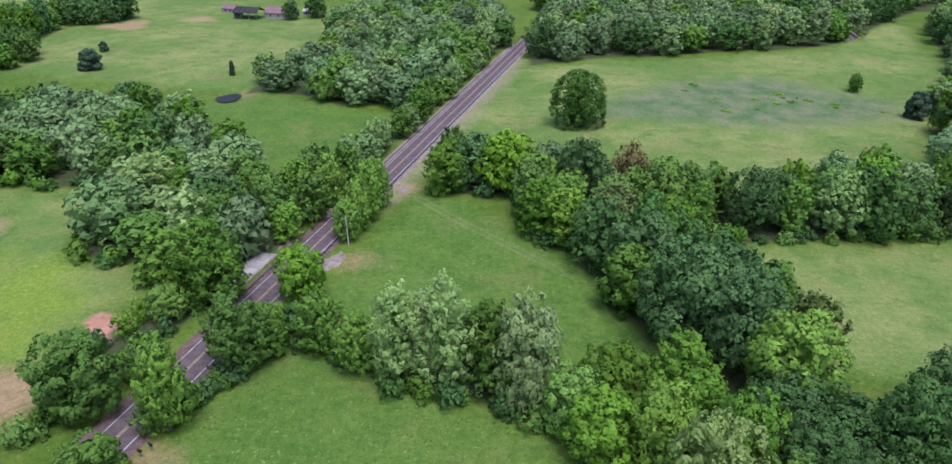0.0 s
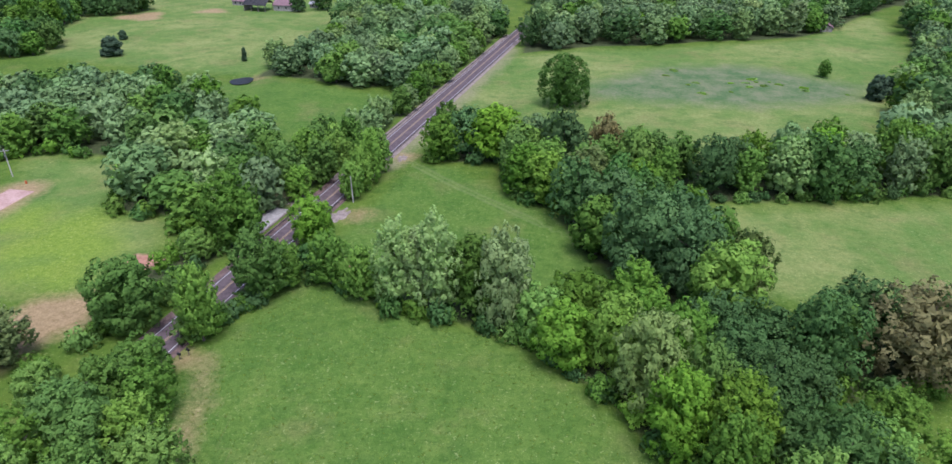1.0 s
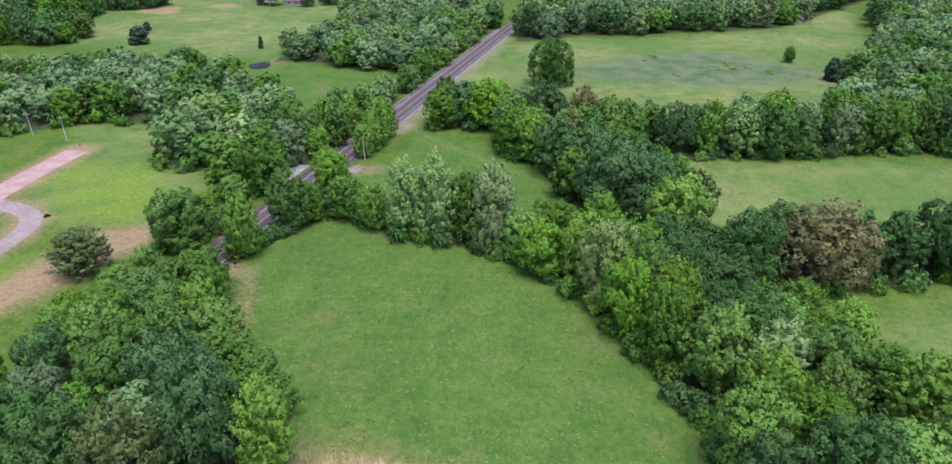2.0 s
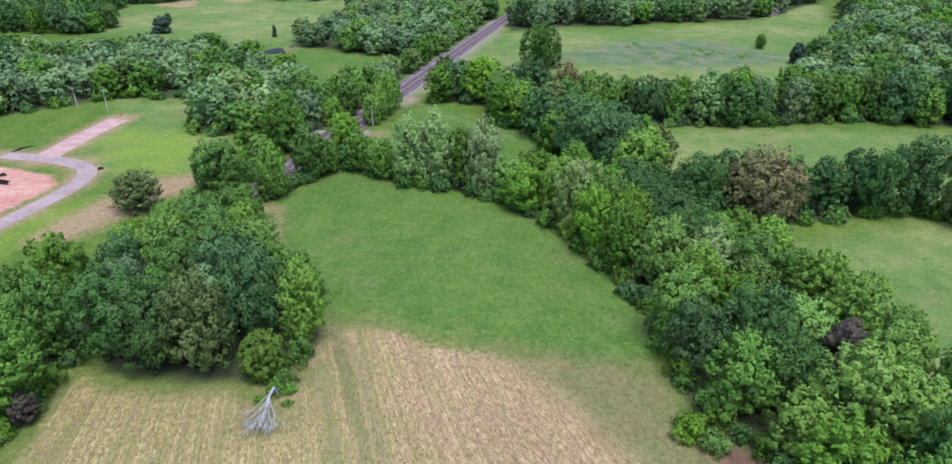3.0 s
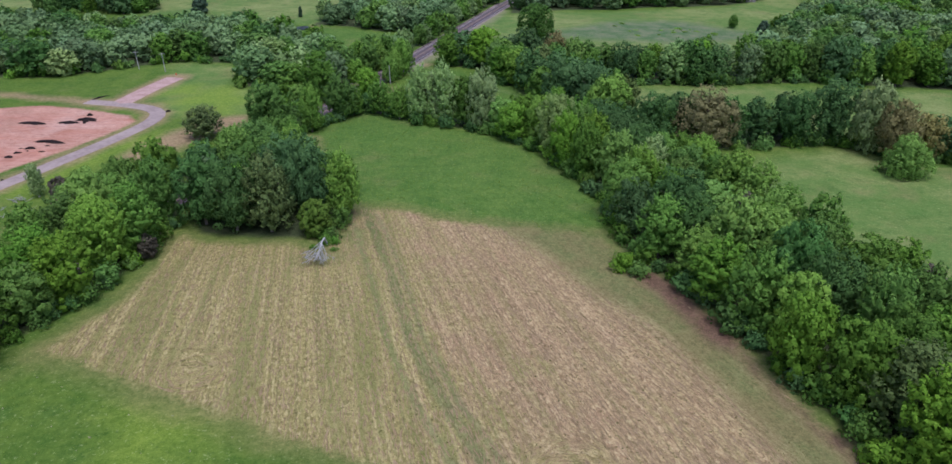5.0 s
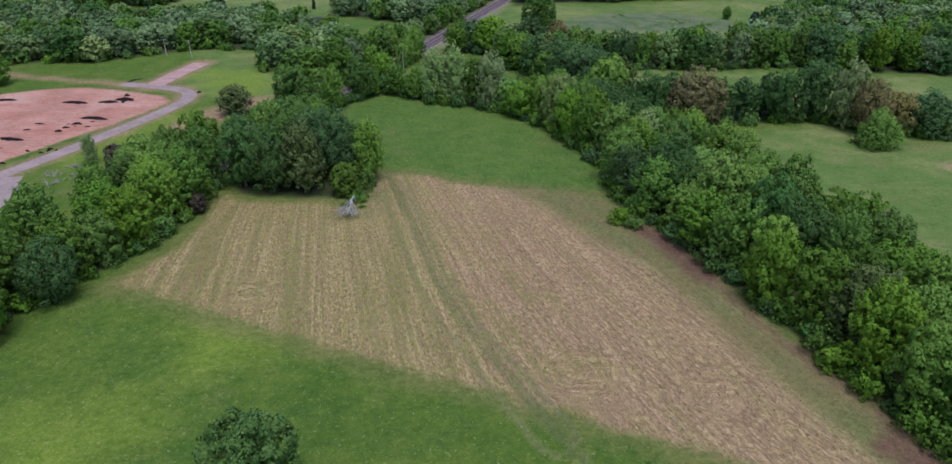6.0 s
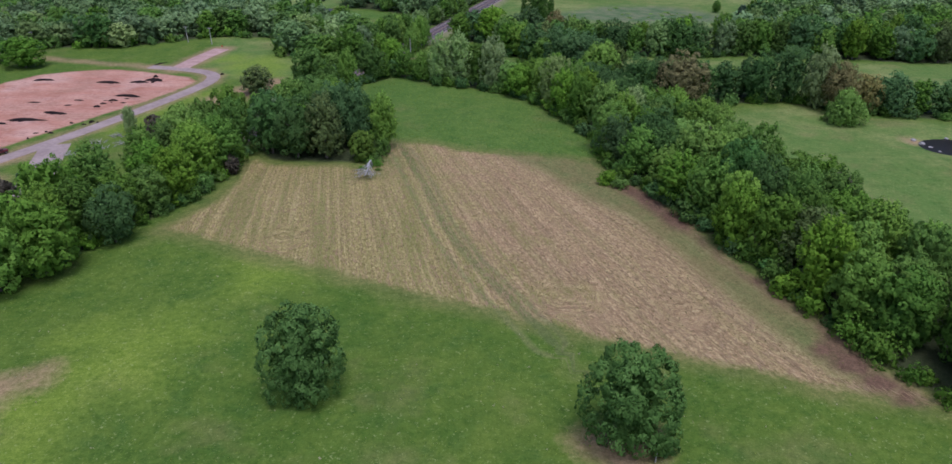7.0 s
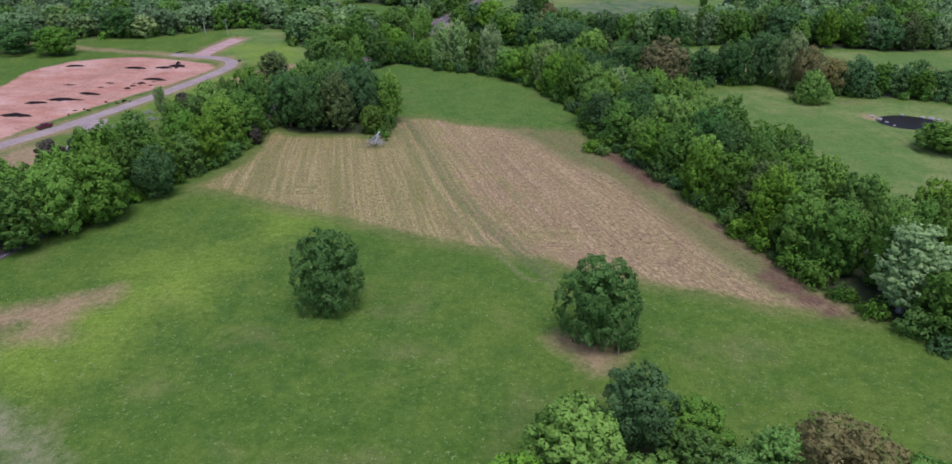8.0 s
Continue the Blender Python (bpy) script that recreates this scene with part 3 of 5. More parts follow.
# ---------------------------------------------------------------- ground
def build_ground():
    step = 2.5
    xs, ys = np.arange(-260, 270.1, step), np.arange(-270, 490.1, step)
    gx, gy = np.meshgrid(xs, ys)
    nx, ny = len(xs), len(ys)
    px, py = gx.ravel(), gy.ravel()
    far = 2600.0
    ring = [(-far, -far), (xs[0], -far), (xs[-1], -far), (far, -far), (-far, ys[0]), (far, ys[0]), (-far, ys[-1]), (far, ys[-1]), (-far, far), (xs[0], far), (xs[-1], far), (far, far)]
    px, py = np.r_[px, [p[0] for p in ring]], np.r_[py, [p[1] for p in ring]]
    pz = ground_z(px, py)
    i = np.arange(nx - 1)[None, :] + nx * np.arange(ny - 1)[:, None]
    quads = np.stack([i, i + 1, i + nx + 1, i + nx], -1).reshape(-1, 4).tolist()
    n = nx * ny
    bl, br, tl, tr = 0, nx - 1, nx * (ny - 1), n - 1
    quads += [(n, n + 1, bl, n + 4), (n + 1, n + 2, *range(br, bl - 1, -1)), (n + 2, n + 3, n + 5, br), (n + 4, *range(bl, tl + 1, nx), n + 6),
              (n + 5, n + 7, *range(tr, br - 1, -nx)), (n + 6, tl, n + 9, n + 8), (*range(tl, tr + 1), n + 10, n + 9), (tr, n + 7, n + 11, n + 10)]
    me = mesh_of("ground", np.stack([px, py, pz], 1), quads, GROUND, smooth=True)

    def blobs(some):
        d = np.full(px.shape, -50.0)
        for (cx, cy), r, k in some:
            a = np.arctan2(py - cy, px - cx)
            d = np.maximum(d, r * (1 + 0.25 * np.sin(a * 3 + k)) - np.hypot(px - cx, (py - cy)))
        return d

    masks = {
        "in_lush": np.maximum.reduce([signed(px, py, p) for p in (LUSH, MEADOW_NE, MEADOW_NW)]), "in_mown": signed(px, py, MOWN), "in_greened": np.maximum(signed(px, py, GREENED), blobs([((-30.5, -1), 4.5, 2), ((-25, 9), 4.0, 4), ((-25, 24), 2.5, 1)])),
        "in_pale": np.maximum.reduce([blobs([((20, 58), 5.0, 3), ((26, 50), 3.5, 2)])] + [signed(px, py, p) for p in (PALE_NORTH, PALE_EAST, PALE_WEST, PALE_W1, PALE_FIELD_EAST)]),
        "in_ruddy": blobs([((11, -22), 7.0, 2), ((16, -36), 8.0, 1), ((8, -42), 6.0, 4), ((20, -53), 6.5, 3)]),
        "in_scrub": signed(px, py, SCRUB), "in_clay": np.maximum.reduce([signed(px, py, CLAY), blobs([((-79, 121), 4.8, 7), ((-77.5, 115), 3.0, 3)])]),
        "in_dirt": np.maximum(blobs(DIRT_BLOBS), np.maximum.reduce([6.5 - to_line(px, py, SITE_ROAD[:4]), 4.6 - to_line(px, py, SITE_ROAD[3:]), signed(px, py, CLAY_PAD), 2.6 - to_line(px, py, TRACK), 6.5 - to_line(px, py, SPUR), 0.9 - to_line(px, py, [(-52, 84), (-49, 76), (-47.5, 64), (-47, 54)])])), "in_dark": np.maximum(blobs(DARK_BLOBS), np.maximum(3.0 - to_line(px, py, [(45, -5), (49.5, -14), (53.5, -24), (57, -34)]), 0.8 - to_line(px, py, [(57, -34), (63.5, -52), (71, -71), (79, -89)]))),
        "rut_side": beside_line(px, py, RUT_LINE), "track_side": beside_line(px, py, TRACK_LINE),
        "in_belts": np.maximum.reduce([signed(px, py, p) for p in BELTS]),
        "in_fresh": np.maximum(blobs([((-68, -90), 6.0, 3), ((-66, -121), 6.0, 4), ((-104, 132), 14.0, 3), ((-98, 118), 10.0, 4), ((-120, 142), 9.0, 3), ((-60, -98), 9.0, 3), ((-54, -88), 6.0, 2), ((-68, -112), 8.0, 5), ((-44, -66), 7.0, 1), ((-78, -126), 9.0, 3)]), 5.0 - to_line(px, py, [(-124, 34), (-116, 60), (-110, 82)])),
        "in_verge": np.maximum(7.0 - to_line(px, py, [(road_x(188) + 3, 188), (road_x(345) + 3, 345)]), 3.0 - to_line(px, py, [(-84, -138), (-66, -147), (-54, -158)])),
    }
    for name, value in masks.items():
        me.attributes.new(name, "FLOAT", "POINT").data.foreach_set("value", np.clip(value, -60, 60).astype(np.float32))
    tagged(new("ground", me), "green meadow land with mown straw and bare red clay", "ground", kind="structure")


build_ground()


def ribbon(line, width, z, skirt=0.5, crown=0.05):
    """A paved strip along a line, with a crowned top and sides that go into the ground."""
    pts = [Vector((x, y, 0)) for x, y in line]
    fine = []
    for k, (a, b) in enumerate(zip(pts, pts[1:])):
        p0, p3 = pts[max(k - 1, 0)], pts[min(k + 2, len(pts) - 1)]
        steps = max(2, int((b - a).length / 4))
        for s in range(steps):
            t = s / steps
            fine.append(0.5 * ((2 * a) + (b - p0) * t + (2 * p0 - 5 * a + 4 * b - p3) * t * t + (3 * a - p0 - 3 * b + p3) * t ** 3))
    fine.append(pts[-1])
    bm = bmesh.new()
    rows = []
    for k, p in enumerate(fine):
        d = (fine[min(k + 1, len(fine) - 1)] - fine[max(k - 1, 0)]).normalized()
        side = Vector((d.y, -d.x, 0))
        rows.append([bm.verts.new(p + side * (width * s / 2) + Vector((0, 0, h))) for s, h in ((-1.12, z - skirt), (-1, z), (0, z + crown), (1, z), (1.12, z - skirt))])
    for a, b in zip(rows, rows[1:]):
        for j in range(4):
            bm.faces.new((a[j], a[j + 1], b[j + 1], b[j]))
    bmesh.ops.recalc_face_normals(bm, faces=bm.faces)
    return bm


def offset_road(d, y0, y1):
    u = Vector((ROAD_B[0] - ROAD_A[0], ROAD_B[1] - ROAD_A[1])).normalized()
    return [(road_x(y) + u.y * d, y - u.x * d) for y in (y0, (y0 + y1) / 2, y1)]


def build_roads():
    road = part("road", ribbon([ROAD_A, (road_x(0), 0), (road_x(150), 150), (road_x(300), 300), ROAD_B], 7.4, 0.14), ASPHALT)
    tagged(road, "straight two-lane country road of dark purplish asphalt", "road", kind="structure")
    for d in (-3.05, 3.05):
        part("edge_line", ribbon(offset_road(d, -420, 600), 0.15, 0.165, 0.03, 0.0), WHITE_LINE, road, "worn white edge line")
    for d in (-0.17, 0.17):
        part("centre_line", ribbon(offset_road(d, -420, 600), 0.16, 0.198, 0.03, 0.0), YELLOW_LINE, road, "faded yellow centre line")
    for d, w in ((-4.6, 2.0), (4.4, 1.5)):
        part("shoulder", ribbon(offset_road(d, 40, 172), w, 0.06, 0.3), RED_VERGE, road, "reddish earth shoulder")
        part("shoulder", ribbon(offset_road(d * 1.06, 172, 380), w * 1.2, 0.06, 0.3), GRAVEL, road, "pale gravel shoulder")
    site = part("access_road", ribbon(SITE_ROAD, 5.6, 0.1), LILAC)
    tagged(site, "winding pale lilac-grey access road round the clay plot", "road", kind="structure")
    part("turning_head", ribbon(SPUR, 8.0, 0.09, 0.4), PINK_GRAVEL, site, "pinkish gravel turning head")
    pad = part("road_junction", ribbon([(-137, 18), (-130, -2), (-122, -24)], 9.0, 0.07, 0.4), LILAC)
    tagged(pad, "pale asphalt side road mouth", "road", kind="structure")


build_roads()


# ---------------------------------------------------------------- trees
def rounded(me, normals):
    """Shades a leafy mesh by the roundness of its clumps."""
    me.polygons.foreach_set("use_smooth", [True] * len(me.polygons))
    me.normals_split_custom_set(normals.tolist())
    me.update()
    return me


def crown_mesh(name, seed, w, h, low, shape, clumps, per, leaf, droop=0.0):
    """A crown of boughs that bulge out with deep creases between them, each set with leafy clumps. w, h: the tree's width and height; low: where the crown begins."""
    rng = np.random.default_rng(seed)
    z0, zc = h * low, h * (1 - low)

    def profile(v):
        v = np.clip(v, 0, 1)
        if shape == "round":
            return np.sqrt(np.clip(1 - (2 * v - 1) ** 2, 0, 1)) ** 0.75 * (1.02 - 0.14 * v)
        if shape == "tall":
            return np.clip(1 - np.abs((v - 0.42) / np.where(v > 0.42, 0.6, 0.56)) ** 2.1, 0, 1) ** 0.7
        if shape == "egg":
            return np.where(v > 0.4, np.clip(1 - np.abs((v - 0.4) / 0.62) ** 2.1, 0, 1) ** 0.62, 1 - 0.3 * ((0.4 - v) / 0.4) ** 2)
        return np.sqrt(np.clip(1 - v ** 2.2, 0, 1)) * 0.98

    def ball(n):
        d = rng.normal(size=(n, 3))
        return d / (np.linalg.norm(d, axis=1)[:, None] + 1e-6)

    # boughs
    nb = min({"tall": 20, "egg": 30, "dome": 9}.get(shape, 22), max(7, clumps // 4))
    u = (np.arange(nb) + 0.5 + rng.uniform(-0.35, 0.35, nb)) / nb
    ang = np.arange(nb) * 2.39996 + rng.uniform(-0.4, 0.4, nb)
    reach = profile(u) * w / 2 * rng.uniform(0.56, 0.74, nb)
    bough = np.stack([reach * np.cos(ang), reach * np.sin(ang), z0 + zc * (0.08 + 0.8 * u)], 1)
    swell = w * {"tall": 0.18, "egg": 0.185, "dome": 0.24}.get(shape, 0.19) * rng.uniform(0.78, 1.22, nb)
    long = {"tall": 1.45, "dome": 0.8}.get(shape, 1.0)
    # leafy clumps on the outer side of each bough
    n = clumps * 5
    of = rng.integers(0, nb, n)
    d = ball(n)
    at = bough[of] + d * swell[of][:, None] * np.array([1, 1, long])
    gap = np.linalg.norm((at[:, None] - bough[None]) / np.array([1, 1, long]), axis=2) / swell[None]
    gap[np.arange(n), of] = 9
    outward = at - np.array([0, 0, z0 + zc * 0.4])
    keep = (gap.min(1) > 0.84) & (d[:, 2] > -0.6) & ((outward * d).sum(1) > -0.1 * w)
    at, d, of = at[keep][:clumps], d[keep][:clumps], of[keep][:clumps]
    clumps = len(at)
    bulge = d.copy()
    upright = {"tall": 0.9, "egg": 0.35}.get(shape, 0.5)
    axis = d + np.array([0, 0, upright]) + rng.normal(size=(clumps, 3)) * 0.2
    axis /= np.linalg.norm(axis, axis=1)[:, None]
    puff = w * 0.088 * math.sqrt(190 / clumps) * rng.uniform(0.65, 1.35, clumps)
    point = {"tall": 1.9, "egg": 0.25}.get(shape, 0.4)
    n = clumps * per
    which = np.repeat(np.arange(clumps), per)
    d = ball(n)
    along = (d * axis[which]).sum(1)
    d -= np.where(along < -0.2, 2 * along, 0)[:, None] * axis[which]
    along = np.clip((d * axis[which]).sum(1), 0, 1)
    ring = puff[which] * rng.uniform(0.72, 1.08, n)
    at = at[which] + d * (ring * (1 - 0.42 * along * min(point, 1)) * (0.85 if shape == "tall" else 1.0))[:, None] + axis[which] * (ring * along ** 2 * point)[:, None]
    at[:, 2] -= droop * puff[which] * rng.random(n) * 2.5
    nor = d + rng.normal(size=(n, 3)) * 0.24 + np.array([0, 0, 0.12])
    soft = d * 0.75 + bulge[which] * 0.6 + rng.normal(size=(n, 3)) * 0.08
    size = leaf * rng.uniform(0.55, 1.35, n)
    # the inside
    m = n // 8
    v, ang = rng.random(m) * 0.85 + 0.04, rng.uniform(0, 6.28, m)
    r_in = profile(v) * w / 2 * rng.uniform(0.1, 0.68, m)
    at = np.concatenate([at, np.stack([r_in * np.cos(ang), r_in * np.sin(ang), z0 + zc * v], 1)])
    inner = rng.normal(size=(m, 3)) + np.array([0, 0, 0.3])
    nor, soft = np.concatenate([nor, inner]), np.concatenate([soft, inner])
    size = np.concatenate([size, leaf * rng.uniform(1.6, 2.6, m)])[:, None]
    n += m
    at[:, :2] *= w / 2 / np.percentile(np.hypot(at[:, 0], at[:, 1]), 96)
    at[:, 2] = z0 + (at[:, 2] - z0) * (h - z0) / (np.percentile(at[:, 2], 99.5) - z0)
    nor /= np.linalg.norm(nor, axis=1)[:, None]
    soft /= np.linalg.norm(soft, axis=1)[:, None]
    side = np.cross(nor, rng.normal(size=(n, 3)))
    side /= np.linalg.norm(side, axis=1)[:, None] + 1e-6
    up = np.cross(nor, side)
    skew = rng.uniform(-0.5, 0.5, n)[:, None]
    tri = np.stack([at - side * size - up * size * 0.5, at + side * size * 0.9 - up * size * 0.5, at + up * size * 1.05 + side * size * skew], 1)
    tri[:, :, 2] = np.maximum(tri[:, :, 2], 0.05)
    me = bpy.data.meshes.new(name)
    me.from_pydata(tri.reshape(-1, 3).tolist(), [], np.arange(3 * n).reshape(-1, 3).tolist())
    return rounded(me, soft.repeat(3, 0))


def trunk_mesh(name, seed, w, h, low, far):
    rng = np.random.default_rng(seed + 500)
    bm = bmesh.new()
    r = 0.02 * h
    bend = rng.uniform(-0.02, 0.02, (3, 2)) * h
    pts = [(0, 0, -0.3)] + [(*bend[i], h * f) for i, f in enumerate((0.15, 0.45, 0.8))]
    rad = [r * 1.5, r, r * 0.65, r * 0.15]
    for (p, q, a, b) in zip(pts, pts[1:], rad, rad[1:]):
        add_rod(bm, p, q, a, b, 5 if far else 7)
    for i in range(2 if far else 5):
        z = h * (low + 0.1 + 0.1 * i)
        ang, reach = i * 2.4 + seed, w * rng.uniform(0.24, 0.36)
        foot = Vector((0, 0, z))
        tip = foot + Vector((math.cos(ang) * reach, math.sin(ang) * reach, h * 0.17))
        add_rod(bm, foot, tip, r * 0.45, r * 0.08, 4)
    me = bpy.data.meshes.new(name)
    bm.to_mesh(me)
    bm.free()
    return me


# kind: shape, leaf colour, nominal width and height, crown's foot, label, category
KINDS = {
    "oak": ("round", "oak", 16, 18, 0.08, "broad dark green oak tree in full leaf", "tree"),
    "field_oak": ("egg", "field_oak", 17, 18, 0.04, "dense rounded green oak alone in the south meadow", "tree"),
    "ash": ("tall", "green", 12, 17, 0.08, "tall mid-green ash tree in full leaf", "tree"),
    "maple": ("round", "green", 13, 15, 0.07, "rounded mid-green maple tree in full leaf", "tree"),
    "poplar": ("tall", "bright", 12, 17, 0.06, "upright bright green poplar tree", "tree"),
    "lime": ("round", "bright", 13, 15, 0.06, "rounded fresh green tree in young leaf", "tree"),
    "silver": ("tall", "pale", 10, 20, 0.08, "pale silver-leaved tree with thin foliage", "tree"),
    "olive": ("tall", "olive", 13, 18, 0.08, "olive-green tree with yellowish tips", "tree"),
    "bronze": ("round", "brown", 18, 19, 0.08, "broad bronze-brown leaved tree", "tree"),
    "locust": ("round", "gold", 9, 10, 0.06, "small yellow-green locust tree in young leaf", "tree"),
    # the next three kinds carry painted distance haze in their leaves
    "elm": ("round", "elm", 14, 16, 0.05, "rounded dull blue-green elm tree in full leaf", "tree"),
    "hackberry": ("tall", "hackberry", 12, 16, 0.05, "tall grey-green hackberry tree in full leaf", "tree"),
    "sycamore": ("round", "sycamore", 14, 16, 0.05, "pale grey-green sycamore tree in young leaf", "tree"),
    "thicket": ("dome", "green", 7, 5.5, 0.0, "dense green thicket bush", "bush"),
    "bramble": ("dome", "oak", 6, 4.0, 0.0, "low dark green bramble bush", "bush"),
    "fresh_bush": ("dome", "bright", 6, 4.5, 0.0, "low fresh green bush", "bush"),
    "cedar": ("dome", "dark", 6, 8, 0.0, "small dark rounded cedar standing in the meadow", "tree"),
    "willow": ("dome", "bright", 15, 13, 0.02, "drooping green willow tree", "tree"),
    "plum": ("round", "plum", 7, 10, 0.06, "small dull brown-leaved plum tree", "tree"),
}
NAMES = {"field_oak": "oak_tree", "thicket": "bush", "bramble": "bush", "fresh_bush": "bush"}
grown, planted = {}, []
chance = random.Random(11)


def plant(kind, x, y, h=None, w=None, group="", far=False, variant=None, label="", tone=None):
    """A tree of that kind with its foot at x, y."""
    shape, leaf, w0, h0, low, text, category = KINDS[kind]
    w, h = w or w0 * chance.uniform(0.85, 1.15), h or h0 * chance.uniform(0.8, 1.15)
    small = category == "bush"
    v = variant if variant is not None else chance.randrange(2 if small or far or kind in ("cedar", "willow", "plum") else 3)
    far = far or ("near" if y > 72 or x > 85 else False)
    key = (kind, v, far)
    place = pose(x, y, gz(x, y) - 0.05, 0, 0, chance.uniform(0, 360))
    planted.append((x, y, w))
    if key not in grown:
        seed = sorted(KINDS).index(kind) * 7 + v + (50 if far in ("mid", True) else 0)
        clumps, per, size = (38, 15, 0.32) if small else (215, 31, 0.32)
        if far == "near":
            clumps, per, size = (34, 14, 0.36) if small else (205, 29, 0.35)
        elif far == "mid":
            clumps, per, size = (26, 12, 0.46) if small else (160, 14, 0.55)
        elif far:
            clumps, per, size = (18, 9, 0.66) if small else (120, 8, 0.8)
        if kind == "field_oak":
            clumps, per, size = 400, 34, 0.27
        if kind == "silver":
            size *= 0.85
        root = new(NAMES.get(kind, kind + "_tree"))
        root.empty_display_size = 1.0
        crown = new("crown", crown_mesh("crown", seed, w0, h0, low, shape, clumps, per, size, 0.75 if kind == "willow" else 0.0))
        crown.data.materials.append(LEAF[leaf])
        trunk = new("trunk", trunk_mesh("trunk", seed, w0, h0, low, far in ("mid", True) or small))
        trunk.data.materials.append(PALE_BARK if kind == "silver" else BARK)
        crown.parent = trunk.parent = root
        tagged(root, text, category, group)
        root.matrix_basis = place @ Matrix.Diagonal((w / w0, w / w0, h / h0, 1))
        grown[key] = root
    else:
        first = grown[key]
        sx, sy, sz = first.scale
        root = copy_thing(first, place @ Matrix.Diagonal((w / w0 / sx, w / w0 / sy, h / h0 / sz, 1)))
        if group:
            root["group"] = group
    if label:
        root["label"] = label
    tone = chance.random() if tone is None else tone
    for ob in root.children:
        ob.color = (tone, tone, tone, 1)
    return root


def grow(rows, group):
    for kind, x, y, h, w in rows:
        plant(kind, x, y, h, w, group, "mid" if y > 135 else False, tone=chance.uniform(0.7, 1.0) if kind in ("poplar", "lime", "silver", "field_oak", "willow", "olive") else chance.uniform(0.2, 0.75))


def spots(poly, spacing, seed, edge, clear):
    """Uneven places inside an outline, clear of what is planted and of the road."""
    rng = np.random.default_rng(seed)
    p = np.array(poly, float)
    xy = rng.uniform(p.min(0), p.max(0), (9000, 2))
    xy = xy[(signed(xy[:, 0], xy[:, 1], poly) > edge) & (np.abs(xy[:, 0] - road_x(xy[:, 1])) > clear)]
    before = np.array(planted) if planted else np.zeros((0, 3))
    own = np.zeros((0, 2))
    for x, y in xy:
        if len(before) and (np.hypot(before[:, 0] - x, before[:, 1] - y) < 0.36 * before[:, 2] + spacing * 0.42).any():
            continue
        if len(own) and (np.hypot(own[:, 0] - x, own[:, 1] - y) < spacing).any():
            continue
        own = np.vstack([own, (x, y)])
    return own.tolist()


def fill(poly, spacing, mix, tall, group, far=False, seed=1, edge=0.0, clear=6.5, wide=1.0, tones=(0.0, 1.0)):
    """Fills a wooded strip with trees."""
    rnd = random.Random(seed)
    kinds, weights = zip(*mix)
    for x, y in spots(poly, spacing, seed, edge, clear):
        kind = rnd.choices(kinds, weights)[0]
        k = KINDS[kind]
        f = rnd.uniform(0.8, 1.15)
        plant(kind, x, y, tall * k[3] / 17.5 * f if k[6] == "tree" else k[3] * f, k[2] * wide * rnd.uniform(0.8, 1.08) * (tall / 17) ** 0.5, group, far, tone=rnd.uniform(*tones))


def forest(name, poly, spacing, mix, tall, label, seed, edge=2.0):
    """A far wood whose trees nobody could count: one object."""
    rnd = random.Random(seed)
    kinds, weights = zip(*mix)
    slots = sorted({KINDS[k][1] for k in kinds})
    shapes = {}
    for n, k in enumerate(kinds):
        shape, leaf, w0, h0, low, *_ = KINDS[k]
        me = crown_mesh("crown", 300 + n, w0, h0, low, shape, 100, 6, 0.88)
        co = np.empty(len(me.vertices) * 3)
        me.vertices.foreach_get("co", co)
        bend = np.empty(len(me.loops) * 3, np.float32)
        me.corner_normals.foreach_get("vector", bend)
        shapes[k] = (co.reshape(-1, 3), [list(f.vertices) for f in me.polygons], slots.index(leaf), bend.reshape(-1, 3))
        bpy.data.meshes.remove(me)
    verts, faces, mats, tones, bends, base = [], [], [], [], [], 0
    for x, y in spots(poly, spacing, seed, edge, 7.0):
        kind = rnd.choices(kinds, weights)[0]
        co, some, slot, bend = shapes[kind]
        w, h, a = rnd.uniform(1.05, 1.4), tall / 17 * rnd.uniform(0.8, 1.15), rnd.uniform(0, 6.28)
        c_, s_ = math.cos(a) * w, math.sin(a) * w
        verts.append(co @ np.array([[c_, s_, 0], [-s_, c_, 0], [0, 0, h]]) + np.array([x, y, gz(x, y)]))
        bends.append(bend @ np.array([[math.cos(a), math.sin(a), 0], [-math.sin(a), math.cos(a), 0], [0, 0, 1]]))
        faces += [[i + base for i in f] for f in some]
        mats += [slot] * len(some)
        tones.append(np.full(len(co), rnd.random()))
        base += len(co)
    me = bpy.data.meshes.new(name)
    me.from_pydata(np.concatenate(verts).tolist(), [], faces)
    for s in slots:
        me.materials.append(LEAF[s])
    me.polygons.foreach_set("material_index", mats)
    me.attributes.new("tree_tone", "FLOAT", "POINT").data.foreach_set("value", np.concatenate(tones).astype(np.float32))
    rounded(me, np.concatenate(bends))
    woods = tagged(new(name, me), label, "woods", kind="stuff")
    woods.color = (0, 0, 0, 1)


def fringe(line, spacing, mix, group, seed=1, far=False, jitter=1.5):
    """Low growth along the foot of a wooded strip."""
    rnd = random.Random(seed)
    kinds, weights = zip(*mix)
    for (ax, ay), (bx, by) in zip(line, line[1:]):
        n = max(1, round(math.hypot(bx - ax, by - ay) / spacing))
        for i in range(n):
            t = (i + rnd.random()) / n
            kind = rnd.choices(kinds, weights)[0]
            s = rnd.uniform(0.6, 1.2)
            plant(kind, ax + (bx - ax) * t + rnd.uniform(-jitter, jitter), ay + (by - ay) * t + rnd.uniform(-jitter, jitter), KINDS[kind][3] * s, KINDS[kind][2] * s, group, far)


